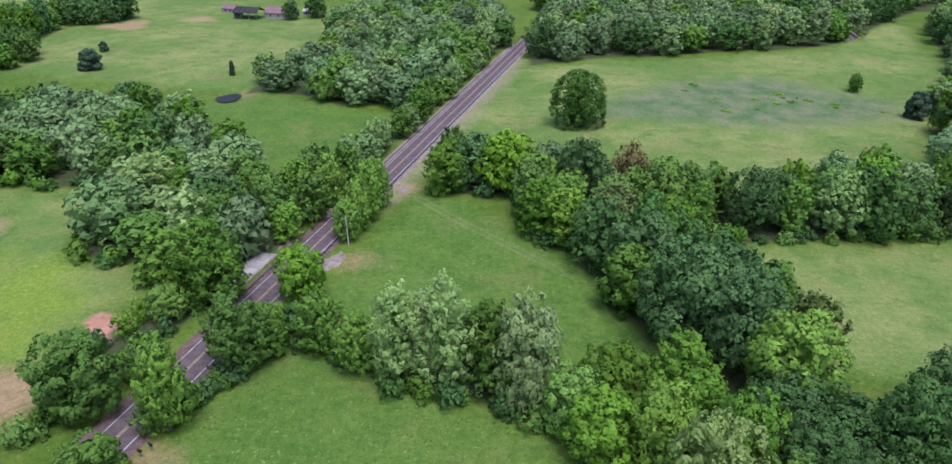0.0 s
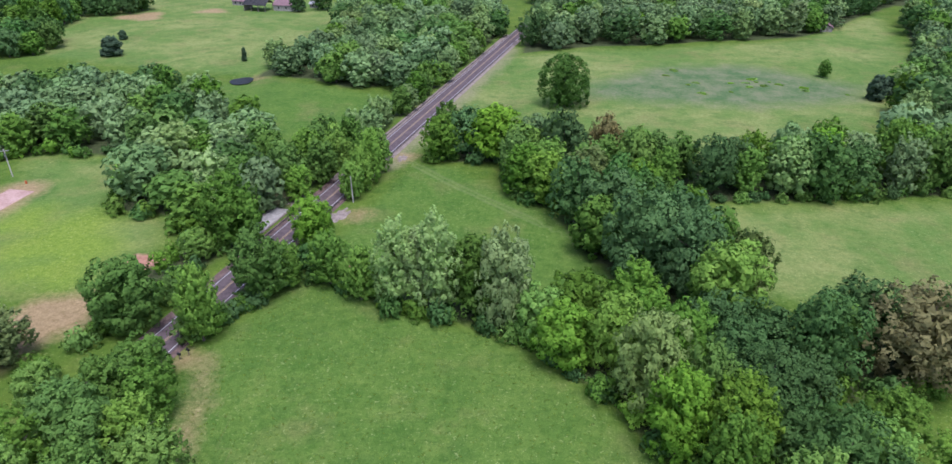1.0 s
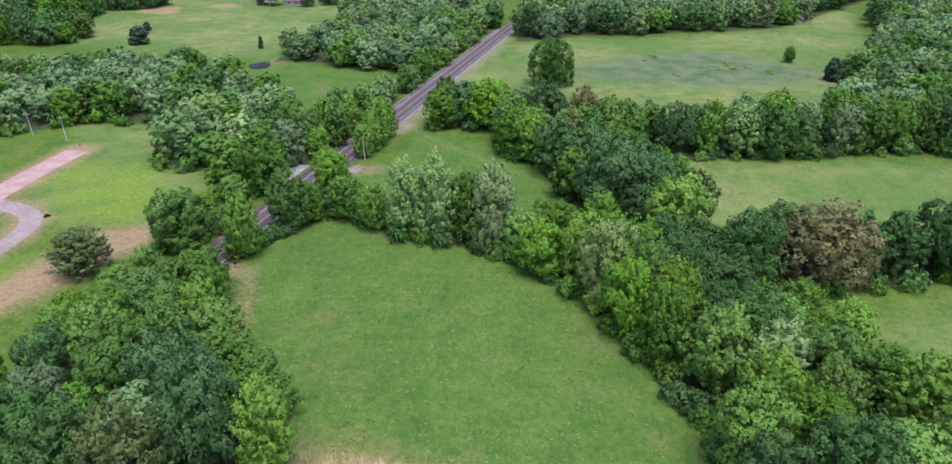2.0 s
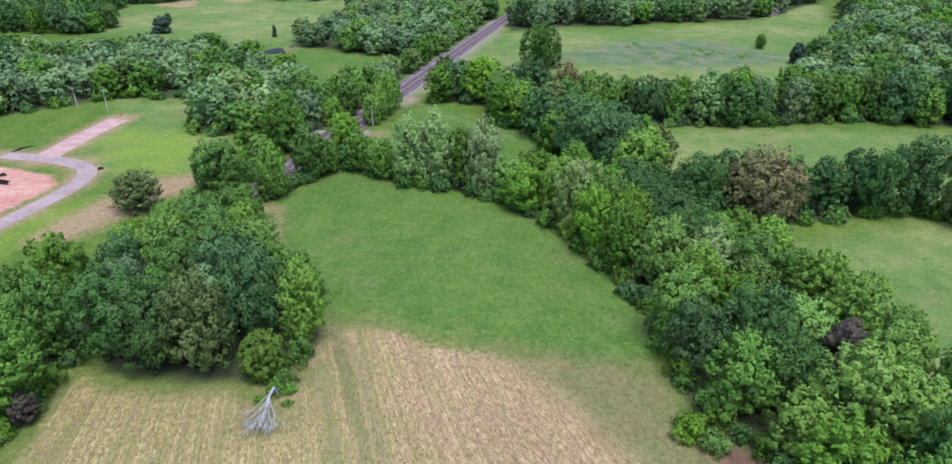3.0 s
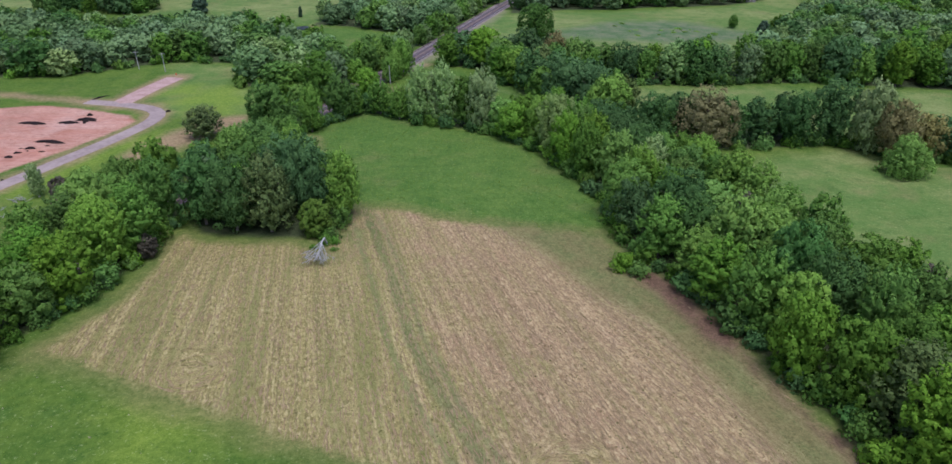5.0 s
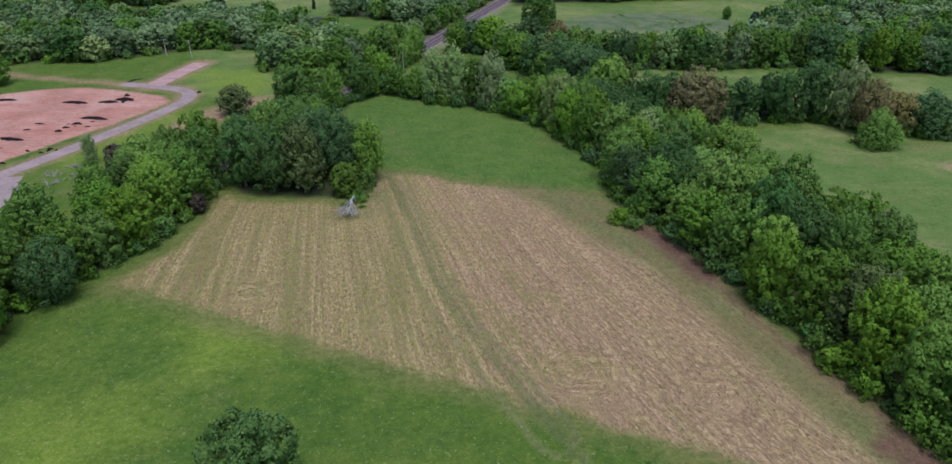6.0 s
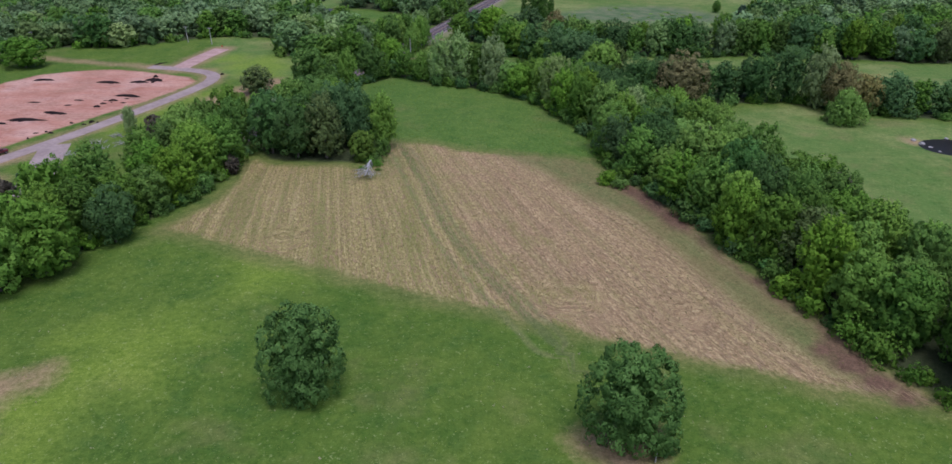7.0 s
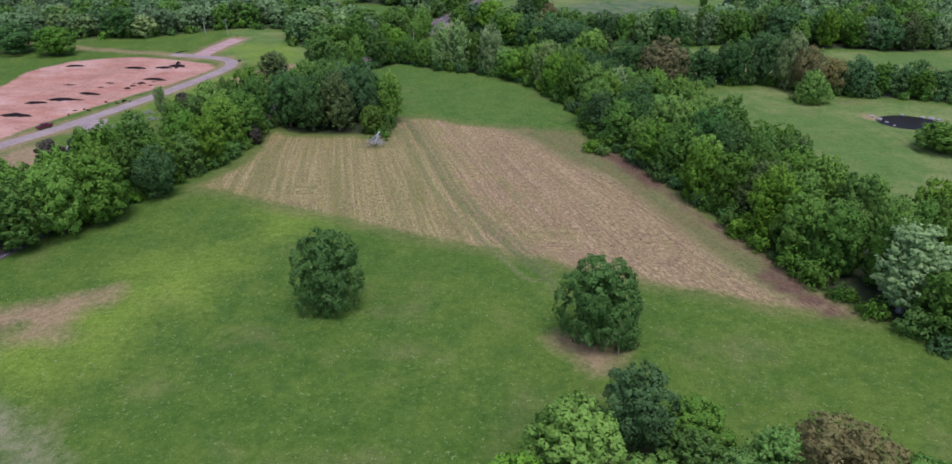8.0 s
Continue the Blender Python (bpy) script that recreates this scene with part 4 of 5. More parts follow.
# trees that stand out, one by one
for x, y, h, w, tone in ((-24, -105, 17.8, 14.2, 0.45), (31, -114.5, 18.0, 15.5, 0.46)):
    plant("field_oak", x, y, h, w, "lone field trees", tone=tone)
plant("field_oak", 31, 251, 19.5, 20, label="broad round dark oak alone in the north field", tone=0.05)
grow([("silver", -17, 104, 21.5, 10), ("silver", -8, 103, 23, 10), ("silver", -12.5, 106, 18, 9), ("bramble", -17.5, 101, 5, 6), ("thicket", -12.5, 101, 5.5, 6.5), ("bramble", -7, 99.5, 5, 6.5), ("sycamore", 6, 99, 22, 12), ("poplar", -25, 107, 13, 8.5), ("ash", -33, 114, 12.5, 10),
      ("lime", 13, 92, 13, 10), ("lime", 17, 85, 13, 12), ("lime", 26, 84, 16, 11), ("sycamore", 30.5, 72, 20, 13), ("poplar", 33, 61, 18, 11), ("oak", 58, 60, 12, 11), ("ash", 69, 66, 10, 10), ("bramble", 64, 63, 4, 7), ("lime", 50, 97, 20, 16), ("oak", 37, 117, 22, 19), ("oak", 46, 110, 20, 17)], "trees along the winding field hedge")
grow([("ash", 38, 50, 18, 10), ("silver", 54, 39, 17.5, 10.5), ("poplar", 45.5, 43, 18, 12), ("poplar", 50, 30, 18, 11), ("oak", 46, 14, 15, 12), ("oak", 58, 16, 18, 15), ("oak", 59, 4, 15, 13), ("poplar", 57, -10, 13, 11), ("poplar", 65, -8, 20, 14), ("poplar", 72, -12, 18, 13), ("plum", 72, 11, 13, 8), ("lime", 78, 5, 16, 12),
      ("ash", 64, -30, 18, 12), ("poplar", 60, 53, 14, 11), ("maple", 66, 44, 14, 11), ("ash", 74, 40, 13, 11), ("lime", 70, -34, 16, 11), ("oak", 78, -30, 18, 14), ("maple", 74, -52, 17, 13), ("olive", 80, -60, 17, 14), ("plum", 101, -22, 11, 7), ("maple", 92, -14, 14, 13), ("maple", 99, -14, 13, 11), ("ash", 84, 14, 14, 10), ("poplar", 108, -56, 13, 10), ("ash", 100, -52, 14, 11), ("poplar", 86, -66, 17, 11), ("maple", 88, -84, 16, 13), ("silver", 96, -101, 20, 14)], "trees along the long field hedge")
grow([("poplar", -54, 91, 17.2, 8.8), ("maple", -70.5, 95, 16, 15), ("ash", -47, 107, 17, 12), ("ash", -60, 131, 19.5, 15), ("lime", -67, 124, 8, 8), ("poplar", -36, 160, 11.5, 7), ("poplar", -34.5, 166, 14, 7.5),
      ("poplar", -33, 173, 16.5, 8), ("poplar", -31, 180, 14, 7.5), ("lime", -41, 132, 13, 10.5), ("silver", -93, 181, 15.5, 14), ("olive", -89, 82, 11.5, 12.5), ("bramble", -40, 121, 6, 9), ("thicket", -46, 119, 7, 8)], "roadside trees")
grow([("ash", -13, 190, 14.5, 13), ("lime", 4, 190, 18, 17), ("poplar", 18, 157, 15.5, 12), ("bronze", 37, 181, 18.5, 12), ("ash", 30, 166, 15, 12), ("maple", 44, 160, 13, 11)], "trees of the northern row")
grow([("bronze", 81, 82, 20, 21), ("oak", 63, 82, 18, 15), ("oak", 125, 88, 22, 18), ("oak", 112, 86, 19, 14), ("ash", 66, 86, 15, 11), ("willow", 136, 58, 12.5, 15), ("bronze", 138, 70, 20, 14), ("sycamore", 133, 78, 24, 12), ("maple", 158, 2, 9.5, 16)], "trees of the middle row")
grow([("oak", -64, 15.5, 20, 15), ("oak", -55, 12.5, 20, 14), ("olive", -45.5, 11.5, 21, 12.5), ("oak", -38.5, 22, 22, 13), ("poplar", -28.5, 20, 18.5, 9), ("locust", -33.5, 9.5, 9.5, 8.5), ("thicket", -28, 14, 6, 6), ("thicket", -31, 7.5, 3, 5), ("oak", -46, 30, 20, 16), ("maple", -58, 36, 17, 14)], "copse at the field corner")
grow([("plum", -104, 21, 10, 7), ("plum", -121, -36, 11, 9), ("cedar", -118, -27, 10, 6), ("maple", -207, 119, 13.5, 18), ("oak", -229, 122, 14, 24), ("plum", -71, -4, 6, 5)], "trees by the clay plot")
grow([("maple", -92, -66, 18, 16), ("poplar", -103, -62, 18, 15), ("oak", -84, -50, 15, 12), ("ash", -104, -82, 17, 15), ("maple", -103, -42, 18, 15), ("ash", -98, -30, 18, 13), ("lime", -98, -74, 18, 14), ("maple", -110, -72, 18, 15)], "tree row by the straw field")
grow([("oak", 34, -143, 14, 13), ("lime", 23, -153, 14, 15), ("bronze", 62, -153, 13, 17), ("maple", 43, -145, 10, 11), ("maple", 46, -157, 10, 10), ("lime", 14, -160, 10, 11)], "copse in the south meadow")
grow([("ash", 151, 299, 7.8, 6), ("cedar", -182, 326, 9, 9.5), ("cedar", -194, 363, 5, 4.5), ("cedar", 157, 262, 10, 8), ("cedar", 163, 267, 8, 6), ("cedar", -115, 318, 6.5, 2.4)], "")
grow([("fresh_bush", 41.5, -4, 4, 7), ("fresh_bush", 45, -7, 3.5, 6)], "bushes at the hedge foot")

grow([("ash", -43, 112, 11, 8), ("thicket", -43, 122, 6, 7), ("maple", -59, 77, 10, 10), ("maple", -61, 69, 12, 11), ("ash", -64, 60, 13.5, 12), ("maple", -55, 69, 10.5, 10), ("ash", -67, 51, 14.5, 12), ("oak", -72, 40, 14, 12), ("maple", -60, 57, 14, 12),
      ("lime", -76, 72, 7.5, 8), ("fresh_bush", -84, 66, 5, 8), ("thicket", -80, 78, 5, 8), ("lime", -80, 56, 8, 8), ("fresh_bush", -63, 80, 4, 6)], "roadside trees")
grow([("ash", -46.5, 171, 14, 10), ("poplar", -44.5, 181, 15, 9), ("ash", -42, 192, 14, 10), ("maple", -53, 181, 14, 11), ("ash", -56, 166, 15, 11), ("maple", -62, 174, 15, 12), ("ash", -66, 158, 14, 11), ("poplar", -51, 160, 10, 8), ("lime", -62, 143, 9, 8)], "roadside trees")

verge_trees = random.Random(41)
for n in range(17):
    y = 203 + n * 8.2 + verge_trees.uniform(-2, 2)
    plant(verge_trees.choice(("ash", "hackberry", "elm", "maple")), road_x(y) - verge_trees.uniform(8.2, 11.5), y, verge_trees.uniform(8, 13), verge_trees.uniform(7, 10), "roadside trees", True)

# woods and strips
NEAR_MIX = [("oak", 2.2), ("ash", 2.5), ("maple", 2.5), ("poplar", 2), ("elm", 2), ("hackberry", 1), ("olive", 0.9), ("bronze", 0.1), ("silver", 0.1)]
DARK_MIX = [("oak", 5), ("ash", 2), ("maple", 2), ("bronze", 0.15), ("olive", 0.5)]
GREEN_MIX = [("ash", 3), ("poplar", 4.5), ("maple", 2), ("oak", 0.4), ("lime", 2.4)]
# the far woods lean on the kinds with haze in their colour
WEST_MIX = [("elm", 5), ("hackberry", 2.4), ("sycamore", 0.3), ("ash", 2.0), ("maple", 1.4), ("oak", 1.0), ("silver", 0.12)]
LOW_MIX = [("thicket", 3), ("bramble", 2), ("fresh_bush", 1)]
fill(COPSE, 8.5, NEAR_MIX, 16, "copse at the field corner", seed=3, edge=2)
fill(LEFT_ROW, 7.2, GREEN_MIX, 18, "tree row by the straw field", seed=4, edge=1, clear=4.5)
# tones kept low: the deep shade between these trees is put into leaf colour
fill(HEDGE_BACK, 7.5, [("oak", 5), ("ash", 0.6)], 15, "trees along the long field hedge", seed=31, tones=(0.0, 0.25))
fill(EAST_HEDGE, 8.4, GREEN_MIX, 17.5, "trees along the long field hedge", seed=5, edge=2)
fill(DIAGONAL, 7.5, DARK_MIX, 17, "trees of the diagonal hedge", "mid", seed=6, edge=1)
fill(NORTH_ROW, 8, NEAR_MIX, 17.5, "trees of the northern row", "mid", seed=7, edge=1)
fill(MIDDLE_ROW, 8, DARK_MIX, 14, "trees of the middle row", "mid", seed=8, edge=1)
fill(ROAD_WEST, 5.5, [("thicket", 2), ("bramble", 1), ("fresh_bush", 1)], 12, "roadside bushes", seed=9)
fill(SOUTH_COPSE, 7.5, GREEN_MIX, 12, "copse in the south meadow", seed=10)
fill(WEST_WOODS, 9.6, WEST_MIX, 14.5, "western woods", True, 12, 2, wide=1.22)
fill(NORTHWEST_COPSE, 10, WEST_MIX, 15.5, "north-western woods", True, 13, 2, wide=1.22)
fill(FAR_WEST, 9, DARK_MIX, 16, "far western clumps", True, 16)
fill(FAR_WEST_SECOND, 9, DARK_MIX, 16, "far western clumps", True, 17)
fill(FAR_WEST_THIRD, 9, DARK_MIX, 15, "far western clumps", True, 18)
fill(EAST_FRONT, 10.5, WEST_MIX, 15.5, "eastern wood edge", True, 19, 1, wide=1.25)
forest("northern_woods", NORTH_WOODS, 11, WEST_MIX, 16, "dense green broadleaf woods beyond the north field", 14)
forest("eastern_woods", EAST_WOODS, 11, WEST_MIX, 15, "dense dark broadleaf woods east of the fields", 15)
HEDGE_FOOT = EAST_HEDGE[:20]
weeds = random.Random(77)
for cx, cy, many in ((78, 300, 3), (104, 282, 7), (122, 292, 5), (92, 268, 3), (136, 274, 2)):
    for n in range(many):
        x, y = cx + weeds.gauss(0, 9), cy + weeds.gauss(0, 5)
        plant("fresh_bush", x, y, weeds.uniform(0.3, 0.6), weeds.uniform(1.6, 4.5), "weed clumps in the north field", True, label="low weedy clump in the rough meadow")
fringe(HEDGE_FOOT, 4.5, LOW_MIX, "hedge bushes", 21)
fringe(LEFT_ROW[:9], 4.5, LOW_MIX, "hedge bushes", 22)
fringe(NORTH_ROW[:9], 5, LOW_MIX, "hedge bushes", 23)
fringe(MIDDLE_ROW[:8], 5, LOW_MIX, "hedge bushes", 24)
fringe([(-66, 112), (-56, 93), (-50, 103), (-44, 111), (-39, 117)], 4, LOW_MIX, "roadside bushes", 25)
fringe([(-76, 88), (-74, 97), (-68, 106), (-65, 114)], 2.6, LOW_MIX, "roadside bushes", 28, jitter=0.8)
fringe([(-57, 90), (-51, 99), (-46, 107)], 2.6, LOW_MIX, "roadside bushes", 29, jitter=0.8)
fringe(WEST_WOODS[1:12], 5, LOW_MIX, "wood edge bushes", 26, True, 3)


# ---------------------------------------------------------------- water
def pond(name, at, rx, ry, label):
    bm = bmesh.new()
    ring = [bm.verts.new((rx * math.cos(a) * (1 + 0.12 * math.sin(3 * a + rx)), ry * math.sin(a) * (1 + 0.1 * math.sin(2 * a)), 0)) for a in (i * math.tau / 40 for i in range(40))]
    low = [bm.verts.new((v.co.x * 0.7, v.co.y * 0.7, -0.5)) for v in ring]
    bm.faces.new(ring)
    for i in range(40):
        bm.faces.new((ring[i], low[i], low[(i + 1) % 40], ring[(i + 1) % 40]))
    bmesh.ops.recalc_face_normals(bm, faces=bm.faces)
    ob = part(name, bm, WATER)
    ob.location = (*at, -0.5)
    tagged(ob, label, "pond", kind="structure")


pond("pond", POND_NW, 4.8, 6.0, "small dark farm pond in the meadow")
pond("pond", POND_E, 13.0, 9.5, "dark farm pond with pale rocks on its bank")


def rock(x, y, s, seed):
    rng = random.Random(seed)
    bm = bmesh.new()
    bmesh.ops.create_icosphere(bm, subdivisions=2, radius=s)
    for v in bm.verts:
        v.co *= 1 + rng.uniform(-0.16, 0.16)
        v.co.z *= 0.6
    ob = part("rock", bm, CONCRETE)
    ob.location = (x, y, gz(x, y) + s * 0.25)
    ob.rotation_euler = (0, 0, rng.uniform(0, 6))
    tagged(ob, "pale weathered rock on the pond bank", "rock", "pond bank rocks")


for n, (x, y, s) in enumerate([(153, 41, 0.9), (154.5, 38, 1.1), (156, 35, 0.8), (172, 41, 1.0), (174.5, 39, 1.2), (176.5, 37.5, 0.9), (157, 31, 0.6), (166, 44, 0.7)]):
    rock(x, y, s, n)


# ---------------------------------------------------------------- roadside
def guard_rail(d, y0, y1, label):
    (ax, ay), _, (bx, by) = offset_road(d, y0, y1)
    length = math.hypot(bx - ax, by - ay)
    root = thing("guard_rail", ax, ay, 0.05, ROAD_TURN, label, "guard rail", "guard rails of the embankment")
    bm = bmesh.new()
    prof = [(0.0, 0.45), (0.05, 0.5), (0.05, 0.56), (0.0, 0.6), (0.05, 0.64), (0.05, 0.7), (0.0, 0.76)]
    s = -1 if d > 0 else 1
    rows = [[bm.verts.new((s * (px + t), y, pz)) for px, pz in prof] for t in (0, 0.012) for y in (0, length)]
    for a, b in ((rows[0], rows[1]), (rows[2], rows[3])):
        for i in range(6):
            bm.faces.new((a[i], a[i + 1], b[i + 1], b[i]))
    bmesh.ops.recalc_face_normals(bm, faces=bm.faces)
    part("beam", bm, RUST, root, "dark weathered steel beam")
    me = None
    for i in range(int(length / 3.81) + 1):
        if me is None:
            bm = bmesh.new()
            add_box(bm, (0.15, 0.2, 1.1), (0, 0, 0.2), bevel=0.01)
            ob = part("post", bm, POST, root)
            me = ob.data
        else:
            ob = new("post", me)
            ob.parent = root
        ob.location = (-s * 0.1, min(i * 3.81, length - 0.1), 0)


guard_rail(-4.3, 186, 352, "long dark steel guard rail on timber posts")
guard_rail(4.3, 192, 352, "long dark steel guard rail on timber posts")
guard_rail(-4.3, 118, 150, "short dark steel guard rail on timber posts")
guard_rail(4.3, 132, 160, "short dark steel guard rail on timber posts")


def mound(name, x, y, lx, ly, h, turn, material, label, category, group="", seed=0, sink=0.3):
    """A low heap with an uneven outline, its rim in the ground."""
    rng = random.Random(seed)
    bm = bmesh.new()
    rings, n = 6, 40
    k = [rng.uniform(0.4, 1.4) for _ in range(n)]
    tops = [rng.uniform(0.7, 1.2) for _ in range(8)]
    rows = []
    for r in range(1, rings + 1):
        f = r / rings
        row = []
        for i in range(n):
            a = i * math.tau / n
            kk = 0.6 * k[i] + 0.4 * k[i - 1]
            row.append(bm.verts.new((lx / 2 * f * math.cos(a) * kk, ly / 2 * f * math.sin(a) * kk, h * (1 - f ** 1.6) * tops[i * 8 // n] - sink * f ** 4)))
        rows.append(row)
    top = bm.verts.new((0, 0, h))
    for i in range(n):
        bm.faces.new((top, rows[0][i], rows[0][(i + 1) % n]))
        for a, b in zip(rows, rows[1:]):
            bm.faces.new((a[i], b[i], b[(i + 1) % n], a[(i + 1) % n]))
    ob = part(name, bm, material, smooth=True)
    ob.matrix_basis = pose(x, y, gz(x, y), 0, 0, turn)
    return tagged(ob, label, category, group)


def slab_pad():
    """The old concrete pad beside the road, cracked into bays."""
    root = thing("concrete_pad", -56.2, 145.5, 0.0, ROAD_TURN, "cracked grey concrete pad beside the road", "concrete pad")
    for i in range(4):
        bm = bmesh.new()
        add_box(bm, (4.6 - 0.3 * (i % 2), 3.6, 0.34), (0, -5.6 + 3.7 * i, 0.04), (0, 0, 0.7 * (i - 1.5)), 0.04)
        part("bay", bm, CONCRETE, root)
    for s in (-1, 1):
        bm = bmesh.new()
        add_box(bm, (0.35, 14.4, 0.5), (s * 2.6, 0, 0.08), bevel=0.05)
        part("kerb", bm, GRAVEL, root, "pale rubble kerb")


slab_pad()
mound("gravel_patch", -38.2, 149, 6, 13, 0.22, ROAD_TURN, GRAVEL, "pinkish gravel patch on the road verge", "gravel", seed=5)
mound("gravel_patch", -51, 160, 4.5, 16, 0.18, ROAD_TURN - 6, GRAVEL, "pale gravel drive joining the road", "gravel", seed=6)
mound("gravel_patch", -25.5, 192, 5, 10, 0.2, ROAD_TURN, GRAVEL, "pinkish gravel patch on the road verge", "gravel", seed=7)


def utility_pole(x, y, h, lean, label, arm=True, turn=20.0, material=None):
    root = thing("utility_pole", x, y, gz(x, y), turn, label, "utility pole", "utility poles")
    bm = bmesh.new()
    add_rod(bm, (0, 0, -0.4), (lean, 0, h), 0.19, 0.13, 10)
    part("pole", bm, material or POLE_WOOD, root)
    if arm:
        bm = bmesh.new()
        add_box(bm, (2.4, 0.12, 0.14), (lean * 0.93, 0.15, h * 0.93), bevel=0.01)
        arm_ob = part("crossarm", bm, POLE_WOOD, root)
        for dx in (-1.05, -0.4, 0.4, 1.05):
            bm = bmesh.new()
            add_rod(bm, (lean * 0.93 + dx, 0.15, h * 0.93 + 0.06), (lean * 0.93 + dx, 0.15, h * 0.93 + 0.3), 0.06, 0.04, 8)
            part("insulator", bm, STEEL, arm_ob)
        bm = bmesh.new()
        add_rod(bm, (lean * 0.8 + 0.05, -0.35, h * 0.74), (lean * 0.8 + 0.05, -0.35, h * 0.74 + 1.0), 0.26, 0.26, 12)
        part("transformer", bm, STEEL, root, "grey transformer can")


utility_pole(-141, 173, 8.8, -0.3, "bleached timber utility pole with a crossarm")
utility_pole(-155, 177, 8.4, -0.35, "bleached timber utility pole with a crossarm")
utility_pole(-224, 155, 9.0, 0.1, "bleached timber utility pole with a crossarm")
utility_pole(-35.5, 157.5, 8.0, -0.25, "slender pale roadside pole without wires", arm=False)


def mailbox(x, y, turn):
    root = thing("mailbox", x, y, gz(x, y), turn, "black mailbox on a timber post", "mailbox", "mailboxes")
    bm = bmesh.new()
    add_box(bm, (0.12, 0.12, 1.4), (0, 0, 0.5), bevel=0.01)
    part("post", bm, POST, root)
    bm = bmesh.new()
    add_box(bm, (0.42, 0.75, 0.28), (0, 0, 1.24))
    bmesh.ops.create_cone(bm, cap_ends=True, segments=16, radius1=0.21, radius2=0.21, depth=0.75, matrix=pose(0, 0, 1.38, 90, 0, 0))
    box = part("box", bm, BLACK, root)
    bm = bmesh.new()
    add_box(bm, (0.02, 0.08, 0.22), (0.23, 0.1, 1.5))
    part("flag", bm, PIPE_RED, box, "small red flag")


mailbox(-56.2, 84.6, 60)
mailbox(-55.0, 86.0, 50)


def fallen_tree(x, y, turn):
    """A snapped dead tree whose bleached crown leans down onto the stubble."""
    rng = random.Random(4)
    root = thing("fallen_dead_tree", x, y, gz(x, y), turn, "fallen dead tree with bleached grey branches", "dead tree")
    bm = bmesh.new()
    add_rod(bm, (0, 2.6, 0.2), (0, 1.2, 2.6), 0.3, 0.24, 10)
    add_rod(bm, (0, 1.2, 2.6), (0.05, -1.2, 2.9), 0.25, 0.21, 10)
    add_rod(bm, (0.05, -1.2, 2.9), (0.1, -7.0, 1.0), 0.22, 0.1, 8)
    part("trunk", bm, BLEACHED, root)

    def branch(bm, at, ang, up, length, r, depth):
        tip = (at[0] + math.sin(ang) * length, at[1] - math.cos(ang) * length, max(0.12, at[2] + up * length))
        add_rod(bm, at, tip, r, r * 0.55, 5)
        if depth:
            for _ in range(3):
                branch(bm, tip, ang + rng.uniform(-0.36, 0.36), rng.uniform(-0.3, 0.15), length * rng.uniform(0.45, 0.7), r * 0.6, depth - 1)

    for i in range(15):
        t = rng.uniform(0.0, 0.85)
        bm = bmesh.new()
        branch(bm, (0.05, -0.8 - 6.0 * t, 2.9 - 1.7 * t), -0.6 + 1.2 * i / 14, rng.uniform(-0.4, 0.1), rng.uniform(2.6, 3.6) * (1.1 - 0.4 * t), 0.1, 2)
        part("branch", bm, BLEACHED if i % 3 else DEAD_WOOD, root)
    bm = bmesh.new()
    branch(bm, (0, 0, 2.7), -0.6, -0.3, 4.0, 0.13, 1)
    part("branch", bm, DEAD_WOOD, root)


fallen_tree(-30.0, 1.6, -2)
for x, y, h, w in ((-30.6, 4.5, 2.4, 3.4), (-28.2, 4.8, 2.2, 3.2), (-32.6, 2.4, 0.9, 2.6), (-27.6, 1.6, 0.8, 2.4), (-29.0, 7.4, 3.4, 4.2)):
    plant("thicket", x, y, h, w, "hedge bushes", label="low green suckers round the fallen dead tree")


def timber_post(x, y, h):
    bm = bmesh.new()
    add_rod(bm, (0, 0, -0.3), (0.05, 0, h), 0.12, 0.1, 10)
    ob = part("timber_post", bm, POLE_WOOD)
    ob.location = (x, y, gz(x, y))
    tagged(ob, "tall pale timber post under the oak", "post")


timber_post(34.5, -119.5, 4.2)
plant("bramble", 36.5, -117.5, 3.4, 4.2, label="small grey-green bush beside the timber post")


# ---------------------------------------------------------------- clay plot
# the last mound is added in place of a dark culvert opening at the bend
for n, (x, y, lx, ly, h, turn) in enumerate([(-187, 97.5, 10, 3, 0.7, 8), (-157.5, 95.5, 13, 2.8, 0.8, -6), (-145, 97, 9, 3.2, 0.8, 6), (-140, 100.5, 9, 4.2, 1.0, -4), (-141.8, 106.2, 2.6, 2.2, 0.9, 0), (-139.6, 76, 13, 3.0, 0.8, -4),
                                            (-156, 51.5, 11, 3.4, 0.8, -8), (-162, 43, 15, 4.0, 0.8, 6), (-171, 38, 12, 3.4, 0.7, 8), (-168, 21.5, 15, 4.4, 0.9, -6), (-143, 69.5, 3.6, 2.2, 0.6, 20), (-145, 61, 3.2, 2.0, 0.6, 10),
                                            (-150, 130, 10, 1.6, 0.5, 62), (-172, 65, 7, 2.2, 0.3, 4), (-156.5, 69, 5, 2, 0.3, -6), (-157, 62, 4, 1.8, 0.3, 12), (-114.6, 112.5, 2.4, 1.6, 0.8, 40)]):
    mound("soil_mound", x, y, lx, ly, h, turn, SOIL, "long low mound of wet black soil on the clay" if lx > 6 else "small mound of wet black soil on the clay", "soil mound", "soil mounds of the clay plot", seed=40 + n)

clods = random.Random(31)
